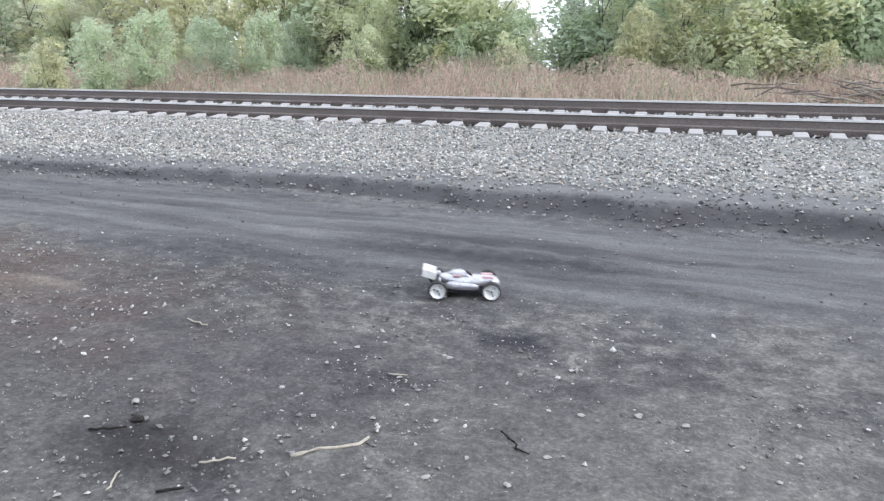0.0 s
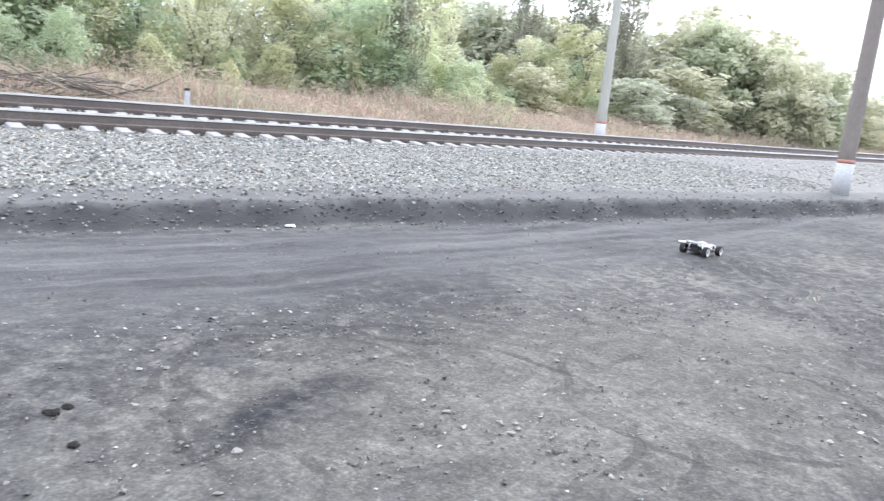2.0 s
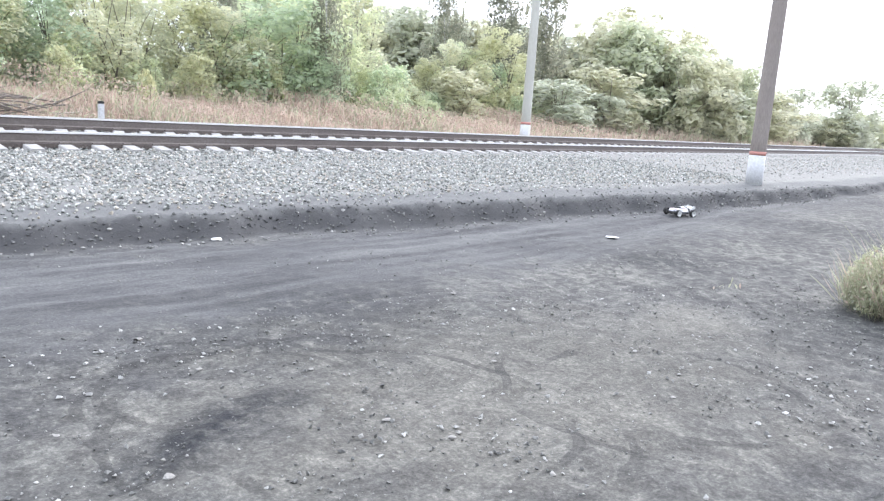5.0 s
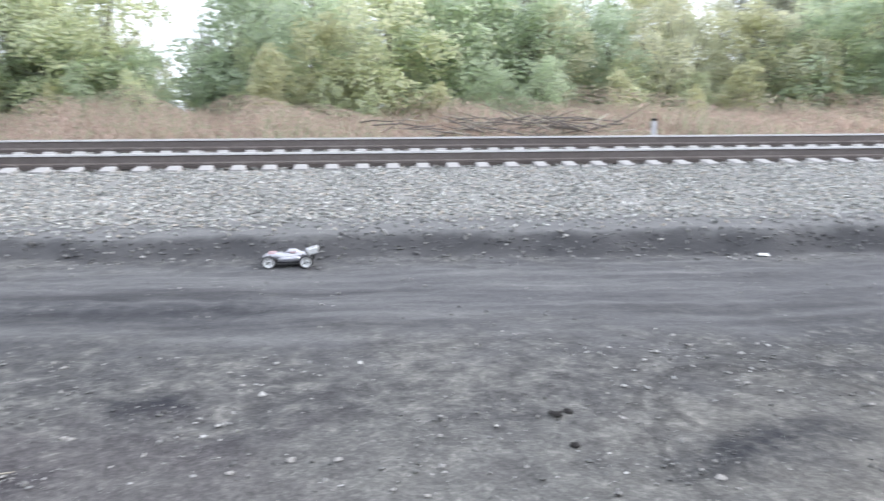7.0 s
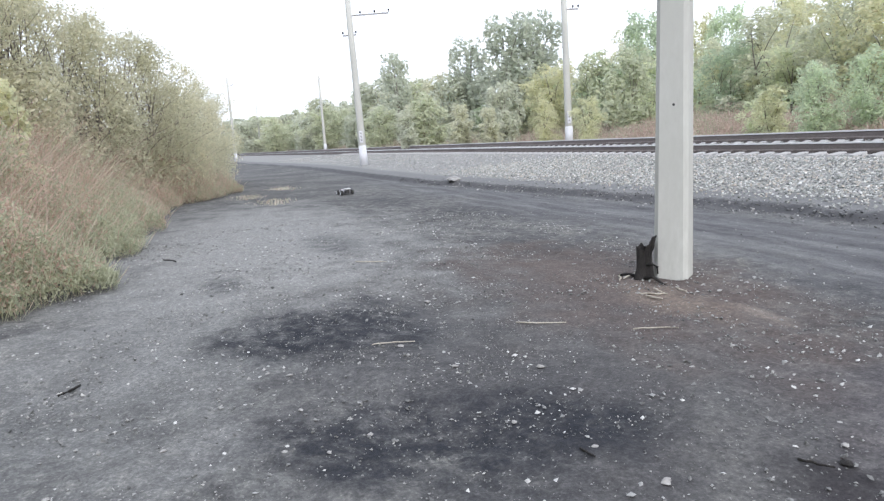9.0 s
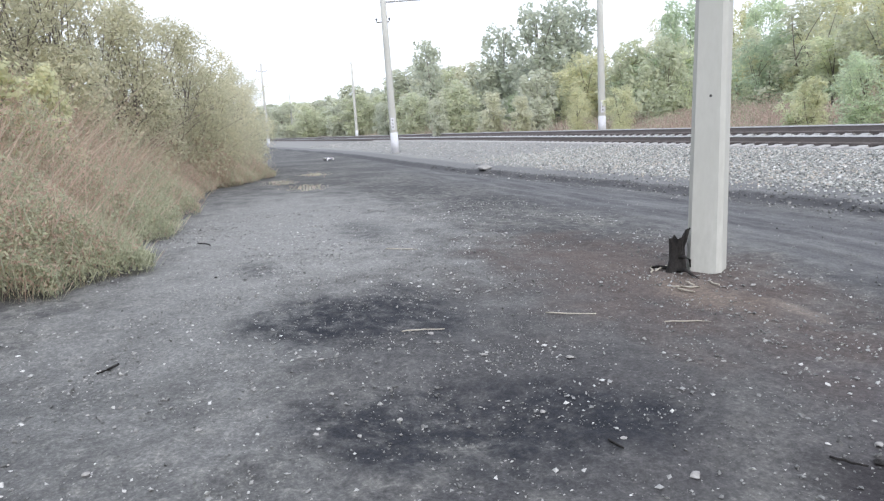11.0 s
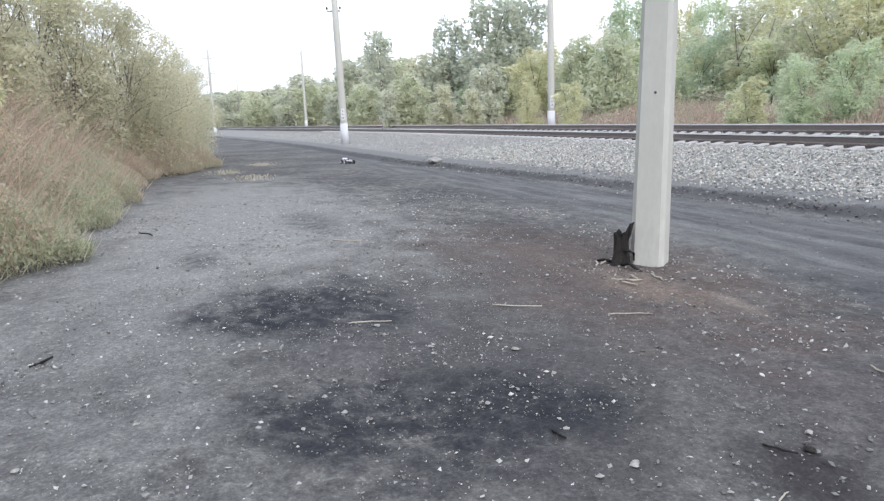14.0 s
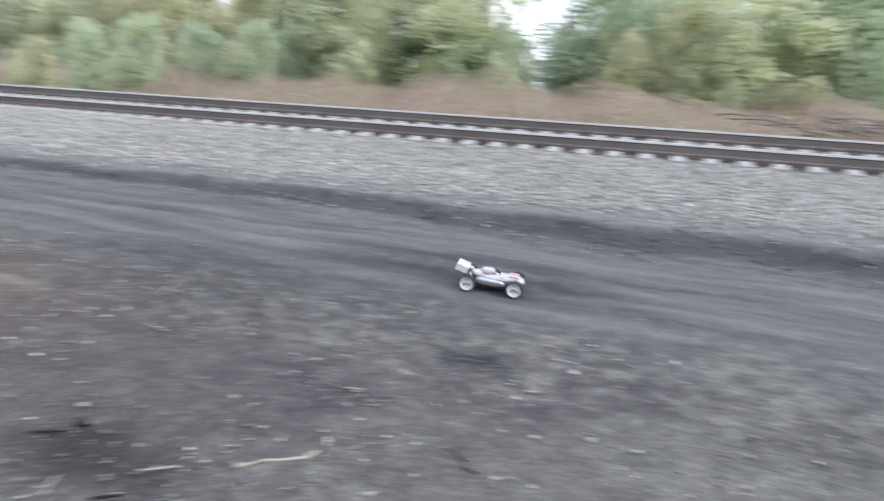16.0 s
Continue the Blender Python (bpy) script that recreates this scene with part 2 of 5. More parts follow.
    nt.links.new(col, b.inputs["Base Color"])
    crumb = noise_node(nt, 19.0, 6, 0.72)
    h = mixed(nt, 0.62, mid, mixed(nt, 0.4, crumb, fine))
    bumped(nt, b, h, 0.8, 0.022)


def island_nodes(stops, rand_object=0.0):
    """Colour drawn piece by piece from a ramp; rand_object shifts whole things against each other."""
    def build(nt, b):
        g = nt.nodes.new("ShaderNodeNewGeometry")
        fac = g.outputs["Random Per Island"]
        if rand_object:
            oi = nt.nodes.new("ShaderNodeObjectInfo")
            ma = nt.nodes.new("ShaderNodeMath")
            ma.operation = "MULTIPLY_ADD"
            nt.links.new(oi.outputs["Random"], ma.inputs[0])
            ma.inputs[1].default_value = rand_object
            mb = nt.nodes.new("ShaderNodeMath")
            mb.operation = "MULTIPLY"
            nt.links.new(fac, mb.inputs[0])
            mb.inputs[1].default_value = 1 - rand_object
            nt.links.new(mb.outputs[0], ma.inputs[2])
            fac = ma.outputs[0]
        nt.links.new(ramp(nt, fac, stops), b.inputs["Base Color"])
    return build


def leaf_material(name, stops):
    m = material(name, island_nodes(stops, 0.35), rough=0.6, spec=0.25)
    nt = m.node_tree
    b = nt.nodes["Principled BSDF"]
    tr = nt.nodes.new("ShaderNodeBsdfTranslucent")
    mx = nt.nodes.new("ShaderNodeMixShader")
    mx.inputs[0].default_value = 0.6
    nt.links.new(b.inputs["Base Color"].links[0].from_socket, tr.inputs[0])
    nt.links.new(b.outputs[0], mx.inputs[1])
    nt.links.new(tr.outputs[0], mx.inputs[2])
    nt.links.new(mx.outputs[0], nt.nodes["Material Output"].inputs[0])
    return m


M_GROUND = material("coal dust ground", ground_nodes, 0.92, spec=0.2)
M_BALLAST = material("ballast stone", island_nodes([(0.0, (0.11, 0.115, 0.11)), (0.3, (0.27, 0.28, 0.265)), (0.6, (0.41, 0.42, 0.395)), (0.8, (0.42, 0.37, 0.31)), (0.92, (0.51, 0.51, 0.49)), (1.0, (0.66, 0.655, 0.635))]), 0.85)
M_PEBBLE = material("pebble", island_nodes([(0.0, (0.1, 0.1, 0.098)), (0.25, (0.14, 0.14, 0.136)), (0.6, (0.19, 0.19, 0.183)), (0.9, (0.29, 0.285, 0.272)), (1.0, (0.46, 0.45, 0.43))]), 0.85)
M_CHIP = material("pale stone chips", island_nodes([(0.0, (0.2, 0.2, 0.195)), (0.4, (0.32, 0.32, 0.31)), (0.8, (0.42, 0.415, 0.4)), (1.0, (0.55, 0.545, 0.53))]), 0.85)
M_CLOD = material("coal clods", island_nodes([(0.0, (0.05, 0.05, 0.052)), (0.5, (0.085, 0.085, 0.087)), (1.0, (0.16, 0.16, 0.16))]), 0.9)
M_STONE = material("grey stone", two_scale((0.3, 0.29, 0.27), (0.44, 0.43, 0.41), (0.2, 0.19, 0.18), 6, 40, 0.7, 0.004), 0.85)
M_RUST = material("rail side, rusted", two_scale((0.17, 0.15, 0.142), (0.23, 0.205, 0.195), (0.13, 0.112, 0.106), 0.8, 30, 0.4, 0.004), 0.8, spec=0.3)
# pale non-metal grey holds the sky's sheen on the polished head
M_RAILTOP = material("rail head, polished, sky sheen in colour", two_scale((0.66, 0.66, 0.66), (0.74, 0.74, 0.74), (0.56, 0.55, 0.54), 0.4, 30, 0.05, 0.001, (0.2, 6, 1)), 0.4, 0.0, 0.6)
# paler rust paints the light caught along the rail foot
M_FOOT_LIT = material("rail foot with painted light edge", two_scale((0.2, 0.17, 0.15), (0.3, 0.27, 0.25), (0.12, 0.1, 0.09), 0.8, 30, 0.4, 0.004), 0.8)
M_SLEEPER = material("sleeper concrete", two_scale((0.38, 0.375, 0.365), (0.5, 0.49, 0.48), (0.3, 0.29, 0.28), 1.0, 30, 0.4, 0.004), 0.9)
M_OILED = material("oil-stained ballast", two_scale((0.075, 0.062, 0.056), (0.12, 0.1, 0.09), (0.05, 0.043, 0.04), 1.4, 25, 1.0, 0.02), 0.85)
M_CONCRETE = material("weathered concrete", two_scale((0.42, 0.42, 0.385), (0.5, 0.5, 0.46), (0.41, 0.405, 0.37), 0.8, 11, 0.2, 0.003, (2, 2, 0.7)), 0.9)
# browner concrete, darkened so the colour holds the backlit shade
M_CONCRETE_BACKLIT = material("backlit concrete", two_scale((0.28, 0.245, 0.23), (0.35, 0.31, 0.29), (0.21, 0.185, 0.17), 0.8, 20, 0.3, 0.004, (3, 3, 0.4)), 0.9)
M_WHITEWASH = material("whitewash", two_scale((0.62, 0.63, 0.66), (0.72, 0.73, 0.75), (0.45, 0.45, 0.47), 3, 25, 0.3, 0.003), 0.9)
M_REDBAND = material("faded red paint", two_scale((0.5, 0.2, 0.17), (0.56, 0.26, 0.22), (0.42, 0.24, 0.21), 4, 30, 0.2, 0.002), 0.8)
M_BLACK = material("black paint", two_scale((0.02, 0.02, 0.02), (0.035, 0.035, 0.035), (0.05, 0.05, 0.05), 4, 30, 0.2, 0.002), 0.7)
M_STEEL = material("galvanised steel", two_scale((0.25, 0.25, 0.25), (0.35, 0.35, 0.35), (0.18, 0.17, 0.16), 4, 30, 0.2, 0.002), 0.55, 0.7)
M_CHAR = material("charred wood", two_scale((0.02, 0.018, 0.017), (0.05, 0.045, 0.04), (0.012, 0.011, 0.011), 8, 60, 0.9, 0.01, (3, 3, 0.5)), 0.9)
M_DRYWOOD = material("bleached dry wood", two_scale((0.4, 0.37, 0.31), (0.52, 0.485, 0.42), (0.28, 0.25, 0.2), 6, 50, 0.6, 0.003), 0.85)
M_GREYWOOD = material("grey dead wood", two_scale((0.2, 0.18, 0.16), (0.3, 0.27, 0.24), (0.13, 0.11, 0.1), 6, 50, 0.6, 0.003), 0.9)
M_BARK = material("bark", two_scale((0.17, 0.155, 0.135), (0.25, 0.23, 0.2), (0.12, 0.105, 0.09), 3, 30, 0.8, 0.02, (3, 3, 0.6)), 0.95)


def birch_nodes(nt, b):
    n = noise_node(nt, 5, 5, 0.7, stretch=(0.6, 0.6, 2.2))
    nt.links.new(ramp(nt, n, [(0.4, (0.05, 0.05, 0.048)), (0.5, (0.62, 0.61, 0.58)), (0.8, (0.7, 0.69, 0.66))]), b.inputs["Base Color"])


M_BIRCH = material("birch bark", birch_nodes, 0.85)
M_PAPER = material("white litter", two_scale((0.78, 0.78, 0.77), (0.84, 0.84, 0.83), (0.66, 0.65, 0.62), 8, 40, 0.3, 0.003), 0.7)
# stops blended towards light grey-green: haze painted into the wood's leaves
M_LEAF = {
    "green": leaf_material("green leaves", [(0.0, (0.526, 0.566, 0.413)), (0.5, (0.658, 0.701, 0.493)), (0.9, (0.809, 0.812, 0.563)), (1.0, (0.810, 0.812, 0.615))]),
    "dark": leaf_material("deep green leaves", [(0.0, (0.427, 0.495, 0.375)), (0.55, (0.542, 0.621, 0.454)), (0.9, (0.667, 0.740, 0.513)), (1.0, (0.804, 0.795, 0.601))]),
    "yellow": leaf_material("yellowing leaves", [(0.0, (0.539, 0.552, 0.391)), (0.45, (0.641, 0.646, 0.436)), (0.85, (0.709, 0.693, 0.465)), (1.0, (0.740, 0.687, 0.481))]),
    "olive": leaf_material("olive leaves", [(0.0, (0.526, 0.551, 0.431)), (0.5, (0.648, 0.661, 0.506)), (0.85, (0.780, 0.759, 0.562)), (1.0, (0.810, 0.807, 0.609))]),
}
M_LEAF["birch"] = leaf_material("birch leaves", [(0.0, (0.2, 0.215, 0.17)), (0.5, (0.3, 0.31, 0.245)), (1.0, (0.44, 0.43, 0.33))])
M_THICKET = leaf_material("thicket leaves", [(0.0, (0.455, 0.446, 0.322)), (0.5, (0.593, 0.577, 0.417)), (0.85, (0.713, 0.674, 0.495)), (1.0, (0.772, 0.735, 0.555))])
# distant leaves: aerial haze painted in as paler, greyer colour
M_FAR_HAZED = {
    "far_birch": leaf_material("haze-tinted birch leaves", [(0.0, (0.471, 0.508, 0.429)), (0.5, (0.546, 0.576, 0.474)), (1.0, (0.637, 0.644, 0.527))]),
    "far_broad": leaf_material("haze-tinted green leaves", [(0.0, (0.525, 0.559, 0.428)), (0.5, (0.605, 0.636, 0.470)), (1.0, (0.688, 0.674, 0.513))]),
    "far_olive": leaf_material("haze-tinted olive leaves", [(0.0, (0.537, 0.568, 0.473)), (0.5, (0.606, 0.624, 0.510)), (1.0, (0.665, 0.668, 0.541))]),
    "far_yellow": leaf_material("haze-tinted yellow leaves", [(0.0, (0.597, 0.602, 0.465)), (0.5, (0.656, 0.649, 0.494)), (1.0, (0.656, 0.649, 0.513))]),
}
M_WEED_BROWN = leaf_material("rusty dry weeds", [(0.0, (0.358, 0.286, 0.245)), (0.5, (0.584, 0.460, 0.389)), (0.85, (0.695, 0.615, 0.523)), (1.0, (0.710, 0.670, 0.650))])
M_WEED_RUST = leaf_material("rust-red weed plumes", [(0.0, (0.36, 0.26, 0.21)), (0.5, (0.6, 0.45, 0.365)), (0.85, (0.72, 0.6, 0.49)), (1.0, (0.74, 0.68, 0.6))])
M_WEED_GREEN = leaf_material("green weeds", [(0.0, (0.280, 0.297, 0.212)), (0.5, (0.447, 0.461, 0.326)), (0.85, (0.621, 0.614, 0.442)), (1.0, (0.671, 0.674, 0.602))])
M_TYRE = material("rubber tyre", two_scale((0.018, 0.018, 0.018), (0.028, 0.028, 0.028), (0.05, 0.05, 0.05), 20, 200, 0.6, 0.002), 0.85)
M_RIM = material("white plastic rim", two_scale((0.74, 0.75, 0.76), (0.8, 0.8, 0.81), (0.6, 0.6, 0.6), 15, 90, 0.1, 0.001), 0.4, spec=0.5)
M_SHELL = material("silver-white car shell", two_scale((0.52, 0.52, 0.55), (0.7, 0.7, 0.72), (0.36, 0.36, 0.4), 16, 70, 0.05, 0.001), 0.22, 0.45, 0.6)
M_SHELL_DARK = material("smoked window", (0.03, 0.03, 0.035), 0.15, spec=0.6)
M_SHELL_GREY = material("grey stripe", (0.22, 0.22, 0.25), 0.3, spec=0.5)
M_SHELL_RED = material("faded red mark", (0.5, 0.33, 0.35), 0.4)
M_PLASTIC = material("black plastic", two_scale((0.022, 0.022, 0.024), (0.035, 0.035, 0.037), (0.06, 0.06, 0.06), 20, 150, 0.3, 0.001), 0.6)
M_ALLOY = material("alloy", (0.5, 0.5, 0.52), 0.35, 0.9, 0.5)


# ---- mesh helpers ----
def mesh_object(name, verts, faces, mats, parent=None, smooth=False, index=None):
    me = bpy.data.meshes.new(name)
    me.from_pydata([tuple(v) for v in verts], [], [tuple(f) for f in faces])
    for m in mats if isinstance(mats, (list, tuple)) else [mats]:
        me.materials.append(m)
    if index is not None:
        me.polygons.foreach_set("material_index", index)
    if smooth:
        me.polygons.foreach_set("use_smooth", [True] * len(me.polygons))
    me.update()
    ob = new(name, me)
    if parent:
        ob.parent = parent
    return ob


def quad_cloud(name, corners, mats, parent=None, index=None):
    """One mesh of loose four-cornered pieces: corners is an (n, 4, 3) array."""
    n = len(corners)
    me = bpy.data.meshes.new(name)
    me.vertices.add(n * 4)
    me.vertices.foreach_set("co", np.asarray(corners, np.float32).ravel())
    me.loops.add(n * 4)
    me.loops.foreach_set("vertex_index", np.arange(n * 4, dtype=np.int32))
    me.polygons.add(n)
    me.polygons.foreach_set("loop_start", np.arange(0, n * 4, 4, dtype=np.int32))
    for m in mats if isinstance(mats, (list, tuple)) else [mats]:
        me.materials.append(m)
    if index is not None:
        me.polygons.foreach_set("material_index", np.asarray(index, np.int32))
    me.update(calc_edges=True)
    ob = new(name, me)
    if parent:
        ob.parent = parent
    return ob


def part(name, bm, mats, parent, label="", smooth=False):
    me = bpy.data.meshes.new(name)
    bm.to_mesh(me)
    bm.free()
    for m in mats if isinstance(mats, (list, tuple)) else [mats]:
        me.materials.append(m)
    if smooth:
        me.polygons.foreach_set("use_smooth", [True] * len(me.polygons))
    ob = new(name, me)
    ob.parent = parent
    return tagged(ob, label)


def box(bm, lo, hi, bevel=0.0, m=None):
    r = bmesh.ops.create_cube(bm, size=1)
    vs = r["verts"]
    for v in vs:
        v.co = Vector([lo[i] + (v.co[i] + 0.5) * (hi[i] - lo[i]) for i in range(3)])
    if bevel:
        es = list({e for v in vs for e in v.link_edges})
        vs = bmesh.ops.bevel(bm, geom=es, offset=bevel, segments=2, affect="EDGES")["verts"]
    if m is not None:
        bmesh.ops.transform(bm, matrix=m, verts=list({*vs}))
    return bm


def tube(bm, path, radii, sides=8, cap=True, mat=0):
    """A round tapering tube along a path of points."""
    rings = []
    for i, p in enumerate(path):
        p = Vector(p)
        d = (Vector(path[min(i + 1, len(path) - 1)]) - Vector(path[max(i - 1, 0)])).normalized()
        u = d.orthogonal().normalized() if abs(d.z) < 0.95 else Vector((1, 0, 0)).cross(d).normalized()
        v = d.cross(u)
        rings.append([bm.verts.new(p + float(radii[i]) * (math.cos(a) * u + math.sin(a) * v)) for a in np.linspace(0, 2 * math.pi, sides, endpoint=False)])
    for a, b in zip(rings, rings[1:]):
        for k in range(sides):
            f = bm.faces.new((a[k], a[(k + 1) % sides], b[(k + 1) % sides], b[k]))
            f.smooth, f.material_index = True, mat
    if cap:
        for r in (rings[0][::-1], rings[-1]):
            bm.faces.new(r).material_index = mat
    return bm


# ---- the lie of the land ----
NEAR_RAIL_Y, RAIL_TOP, CANT, BEND, SWING = 13.02, 0.76, 0.183, 0.000274, 0.092


def track_y(x):
    """The near rail: bending away on one side, swinging back towards the lane past 30 m on the other."""
    x = np.asarray(x, float)
    ax = np.minimum(np.abs(x), np.where(x < 0, 30.0, 160.0))
    rest = np.abs(x) - ax
    away = NEAR_RAIL_Y + BEND * ax * ax + rest * 2 * BEND * ax
    turn = np.clip(rest, 0, 30.0)
    return np.where(x < 0, away - SWING * (turn * turn / 60.0 + (rest - turn)), away)


def bank_shift(x):
    ragged = 0.09 * np.sin(1.9 * x) * np.sin(0.7 * x + 1) + 0.04 * np.sin(3.7 * x + 1) + 0.02 * np.sin(6.1 * x + 2)
    return ragged + np.interp(x, [-60, -24, -10, -5, -1, 1, 5, 10, 15, 24, 40], [-1.6, -1.6, -0.1, 0.2, 0.0, 0.0, -0.2, -0.7, -1.5, -2.3, -2.3])


PROFILE_S = [-5.4, -5.15, -4.6, -1.3, -0.62, 0.0, 1.6, 2.3, 3.2, 5.0, 9.0, 40.0]
PROFILE_Z = [0.0, 0.16, 0.22, 0.45, 0.478, 0.55, 0.73, 0.72, 0.64, 0.5, 0.8, 1.2]


def ground_z(x, y):
    x, y = np.asarray(x, float), np.asarray(y, float)
    s = y - track_y(x)
    b = bank_shift(x)
    near = -0.024 * np.clip(x, -8, 7) - 0.015 * np.clip(y - 2, 0, 6)
    near = near * (1 - 0.5 * np.clip((y - 3.5) / 3.5, 0, 1)) * np.interp(np.abs(x), [0, 12, 40], [1, 1, 0.0])
    near = near * np.interp(s - b, [-5.4, -5.1], [1, 0])
    lift = np.clip((s + 4.6) / 3.0, 0, 1)
    prof = np.interp(s - b * (1 - lift), PROFILE_S, PROFILE_Z)
    wob = 0.02 * np.sin(1.3 * x + 0.7 * y) * np.sin(0.9 * y - 0.5 * x + 1) + 0.012 * np.sin(3.1 * x + 1.7) * np.sin(2.7 * y)
    wob = wob * np.interp(s, [-8, -5.9, -5.4], [1, 0.4, 0.0])
    # hollows of soot and the low mound before the pole
    wob = wob - 0.07 * np.exp(-(((x + 5.9) / 1.0) ** 2 + ((y - 1.35) / 0.4) ** 2)) - 0.06 * np.exp(-(((x + 3.35) / 0.6) ** 2 + ((y - 0.85) / 0.4) ** 2))
    weeds = np.interp(y, [-9, -2.5], [0.9, 0.0]) * np.interp(x, [-40, -7, -2], [1, 1, 0])
    return near + prof + wob + weeds


def gz(x, y):
    return float(ground_z(x, y))


def axis(fine_lo, fine_hi, step, far):
    mid = np.arange(fine_lo, fine_hi + 1e-6, step)
    out = [step]
    while sum(out) < far:
        out.append(out[-1] * 1.22)
    grow = np.cumsum(out)
    return np.concatenate([fine_lo - grow[::-1], mid, fine_hi + grow])


def build_ground():
    xs, ys = axis(-18, 27, 0.085, 900), axis(-3, 8.6, 0.05, 900)
    X, Y = np.meshgrid(xs, ys)
    Z = ground_z(X, Y)
    # fine churned relief of the trodden dust
    rng = np.random.default_rng(4)
    S = Y - track_y(X)
    rough = rng.normal(0, 1, X.shape)
    rough = (rough + np.roll(rough, 1, 0) + np.roll(rough, 1, 1) + np.roll(rough, (1, 1), (0, 1))) / 4
    lumps = rng.normal(0, 1, X.shape)
    for k in range(3):
        lumps = (lumps + np.roll(lumps, 1 + k, 0) + np.roll(lumps, 1, 1) + np.roll(lumps, (2, 1), (0, 1))) / 3
    rough = rough + 0.5 * lumps
    near = np.interp(S, [-9.5, -7, -5.9, -4.8], [1, 0.35, 0.3, 0.9])
    Z = Z + 0.012 * rough * near * (np.abs(X) < 16) + np.where((S > -7.5) & (S < -4.9) & (np.abs(X) < 30), 0.006 * rough, 0)
    bury = (S > -0.2) & (S < 1.9)
    Z = np.where(bury, Z - 0.05, Z)
    nx, ny = len(xs), len(ys)
    verts = np.stack([X, Y, Z], -1).reshape(-1, 3)
    i = np.arange(nx * ny).reshape(ny, nx)
    faces = np.stack([i[:-1, :-1], i[:-1, 1:], i[1:, 1:], i[1:, :-1]], -1).reshape(-1, 4)
    sc = (S - bank_shift(X) * (1 - np.clip((S + 4.6) / 3.0, 0, 1)))
    ob = mesh_object("ground", verts, faces, M_GROUND, smooth=True)
    ob.data.attributes.new("across", "FLOAT", "POINT").data.foreach_set("value", sc.ravel().astype(np.float32))
    tagged(ob, "dark coal-dust ground with a low bank and verge", "ground", kind="structure")


build_ground()


def stones(name, pts, sizes, mat, seed, flat=0.6, label="", category=""):
    """Many small broken stones in one mesh: squashed, twisted six-cornered lumps."""
    rng = np.random.default_rng(seed)
    base = np.array([[1, 0, 0], [-1, 0, 0], [0, 1, 0], [0, -1, 0], [0, 0, 1], [0, 0, -1]], float)
    tris = np.array([[0, 2, 4], [2, 1, 4], [1, 3, 4], [3, 0, 4], [2, 0, 5], [1, 2, 5], [3, 1, 5], [0, 3, 5]])
    n = len(pts)
    v = base[None] * rng.uniform(0.55, 1.15, (n, 6, 1)) + rng.normal(0, 0.16, (n, 6, 3))
    v[:, :, 2] *= flat
    a, t = rng.uniform(0, 6.28, n), rng.normal(0, 0.5, n)
    ca, sa, ct, st = np.cos(a), np.sin(a), np.cos(t), np.sin(t)
    x, y, z = v[..., 0], v[..., 1], v[..., 2]
    y, z = y * ct[:, None] - z * st[:, None], y * st[:, None] + z * ct[:, None]
    x, y = x * ca[:, None] - y * sa[:, None], x * sa[:, None] + y * ca[:, None]
    v = np.stack([x, y, z], -1) * np.asarray(sizes)[:, None, None] * 0.5 + np.asarray(pts)[:, None, :]
    f = (tris[None] + 6 * np.arange(n)[:, None, None]).reshape(-1, 3)
    ob = mesh_object(name, v.reshape(-1, 3), f.tolist(), mat)
    return tagged(ob, label, category, kind="stuff")


def build_ballast():
    rng = np.random.default_rng(11)
    n = 165000
    x = np.concatenate([rng.uniform(-24, 20, int(n * 0.7)), rng.uniform(-70, 62, n - int(n * 0.7))])
    s = rng.uniform(-5.1, 2.9, n)
    keep = (rng.random(n) < np.interp(s, [-5.1, -4.8, -4.2, 1.5], [0.08, 0.4, 1, 0.55]))
    s = np.where(s < -1, s + 0.6 * bank_shift(x) * (s + 1) / -4, s)
    x, s = x[keep], s[keep]
    y = track_y(x) + s
    size = rng.uniform(0.03, 0.066, len(x))
    # the sleepers are swept clear of stones
    clear = (s > -0.62) & (s < 2.15) & (np.abs((x - 0.13 + 0.26) % 0.52 - 0.26) < 0.15)
    x, y, s, size = x[~clear], y[~clear], s[~clear], size[~clear]
    z = ground_z(x, y) + size * 0.22
    oiled = (s > -0.34) & (s < 0.3) | (s > 1.36) & (s < 1.9)
    keep = ~oiled
    stones("ballast", np.stack([x, y, z], -1)[keep], size[keep], M_BALLAST, 12, 0.7, "grey and tan crushed-stone ballast under the track", "ballast")
    stones("oiled_ballast", np.stack([x, y, z - 0.02], -1)[oiled], size[oiled], M_OILED, 13, 0.6, "brown oil-stained ballast beside the rails", "ballast")


build_ballast()


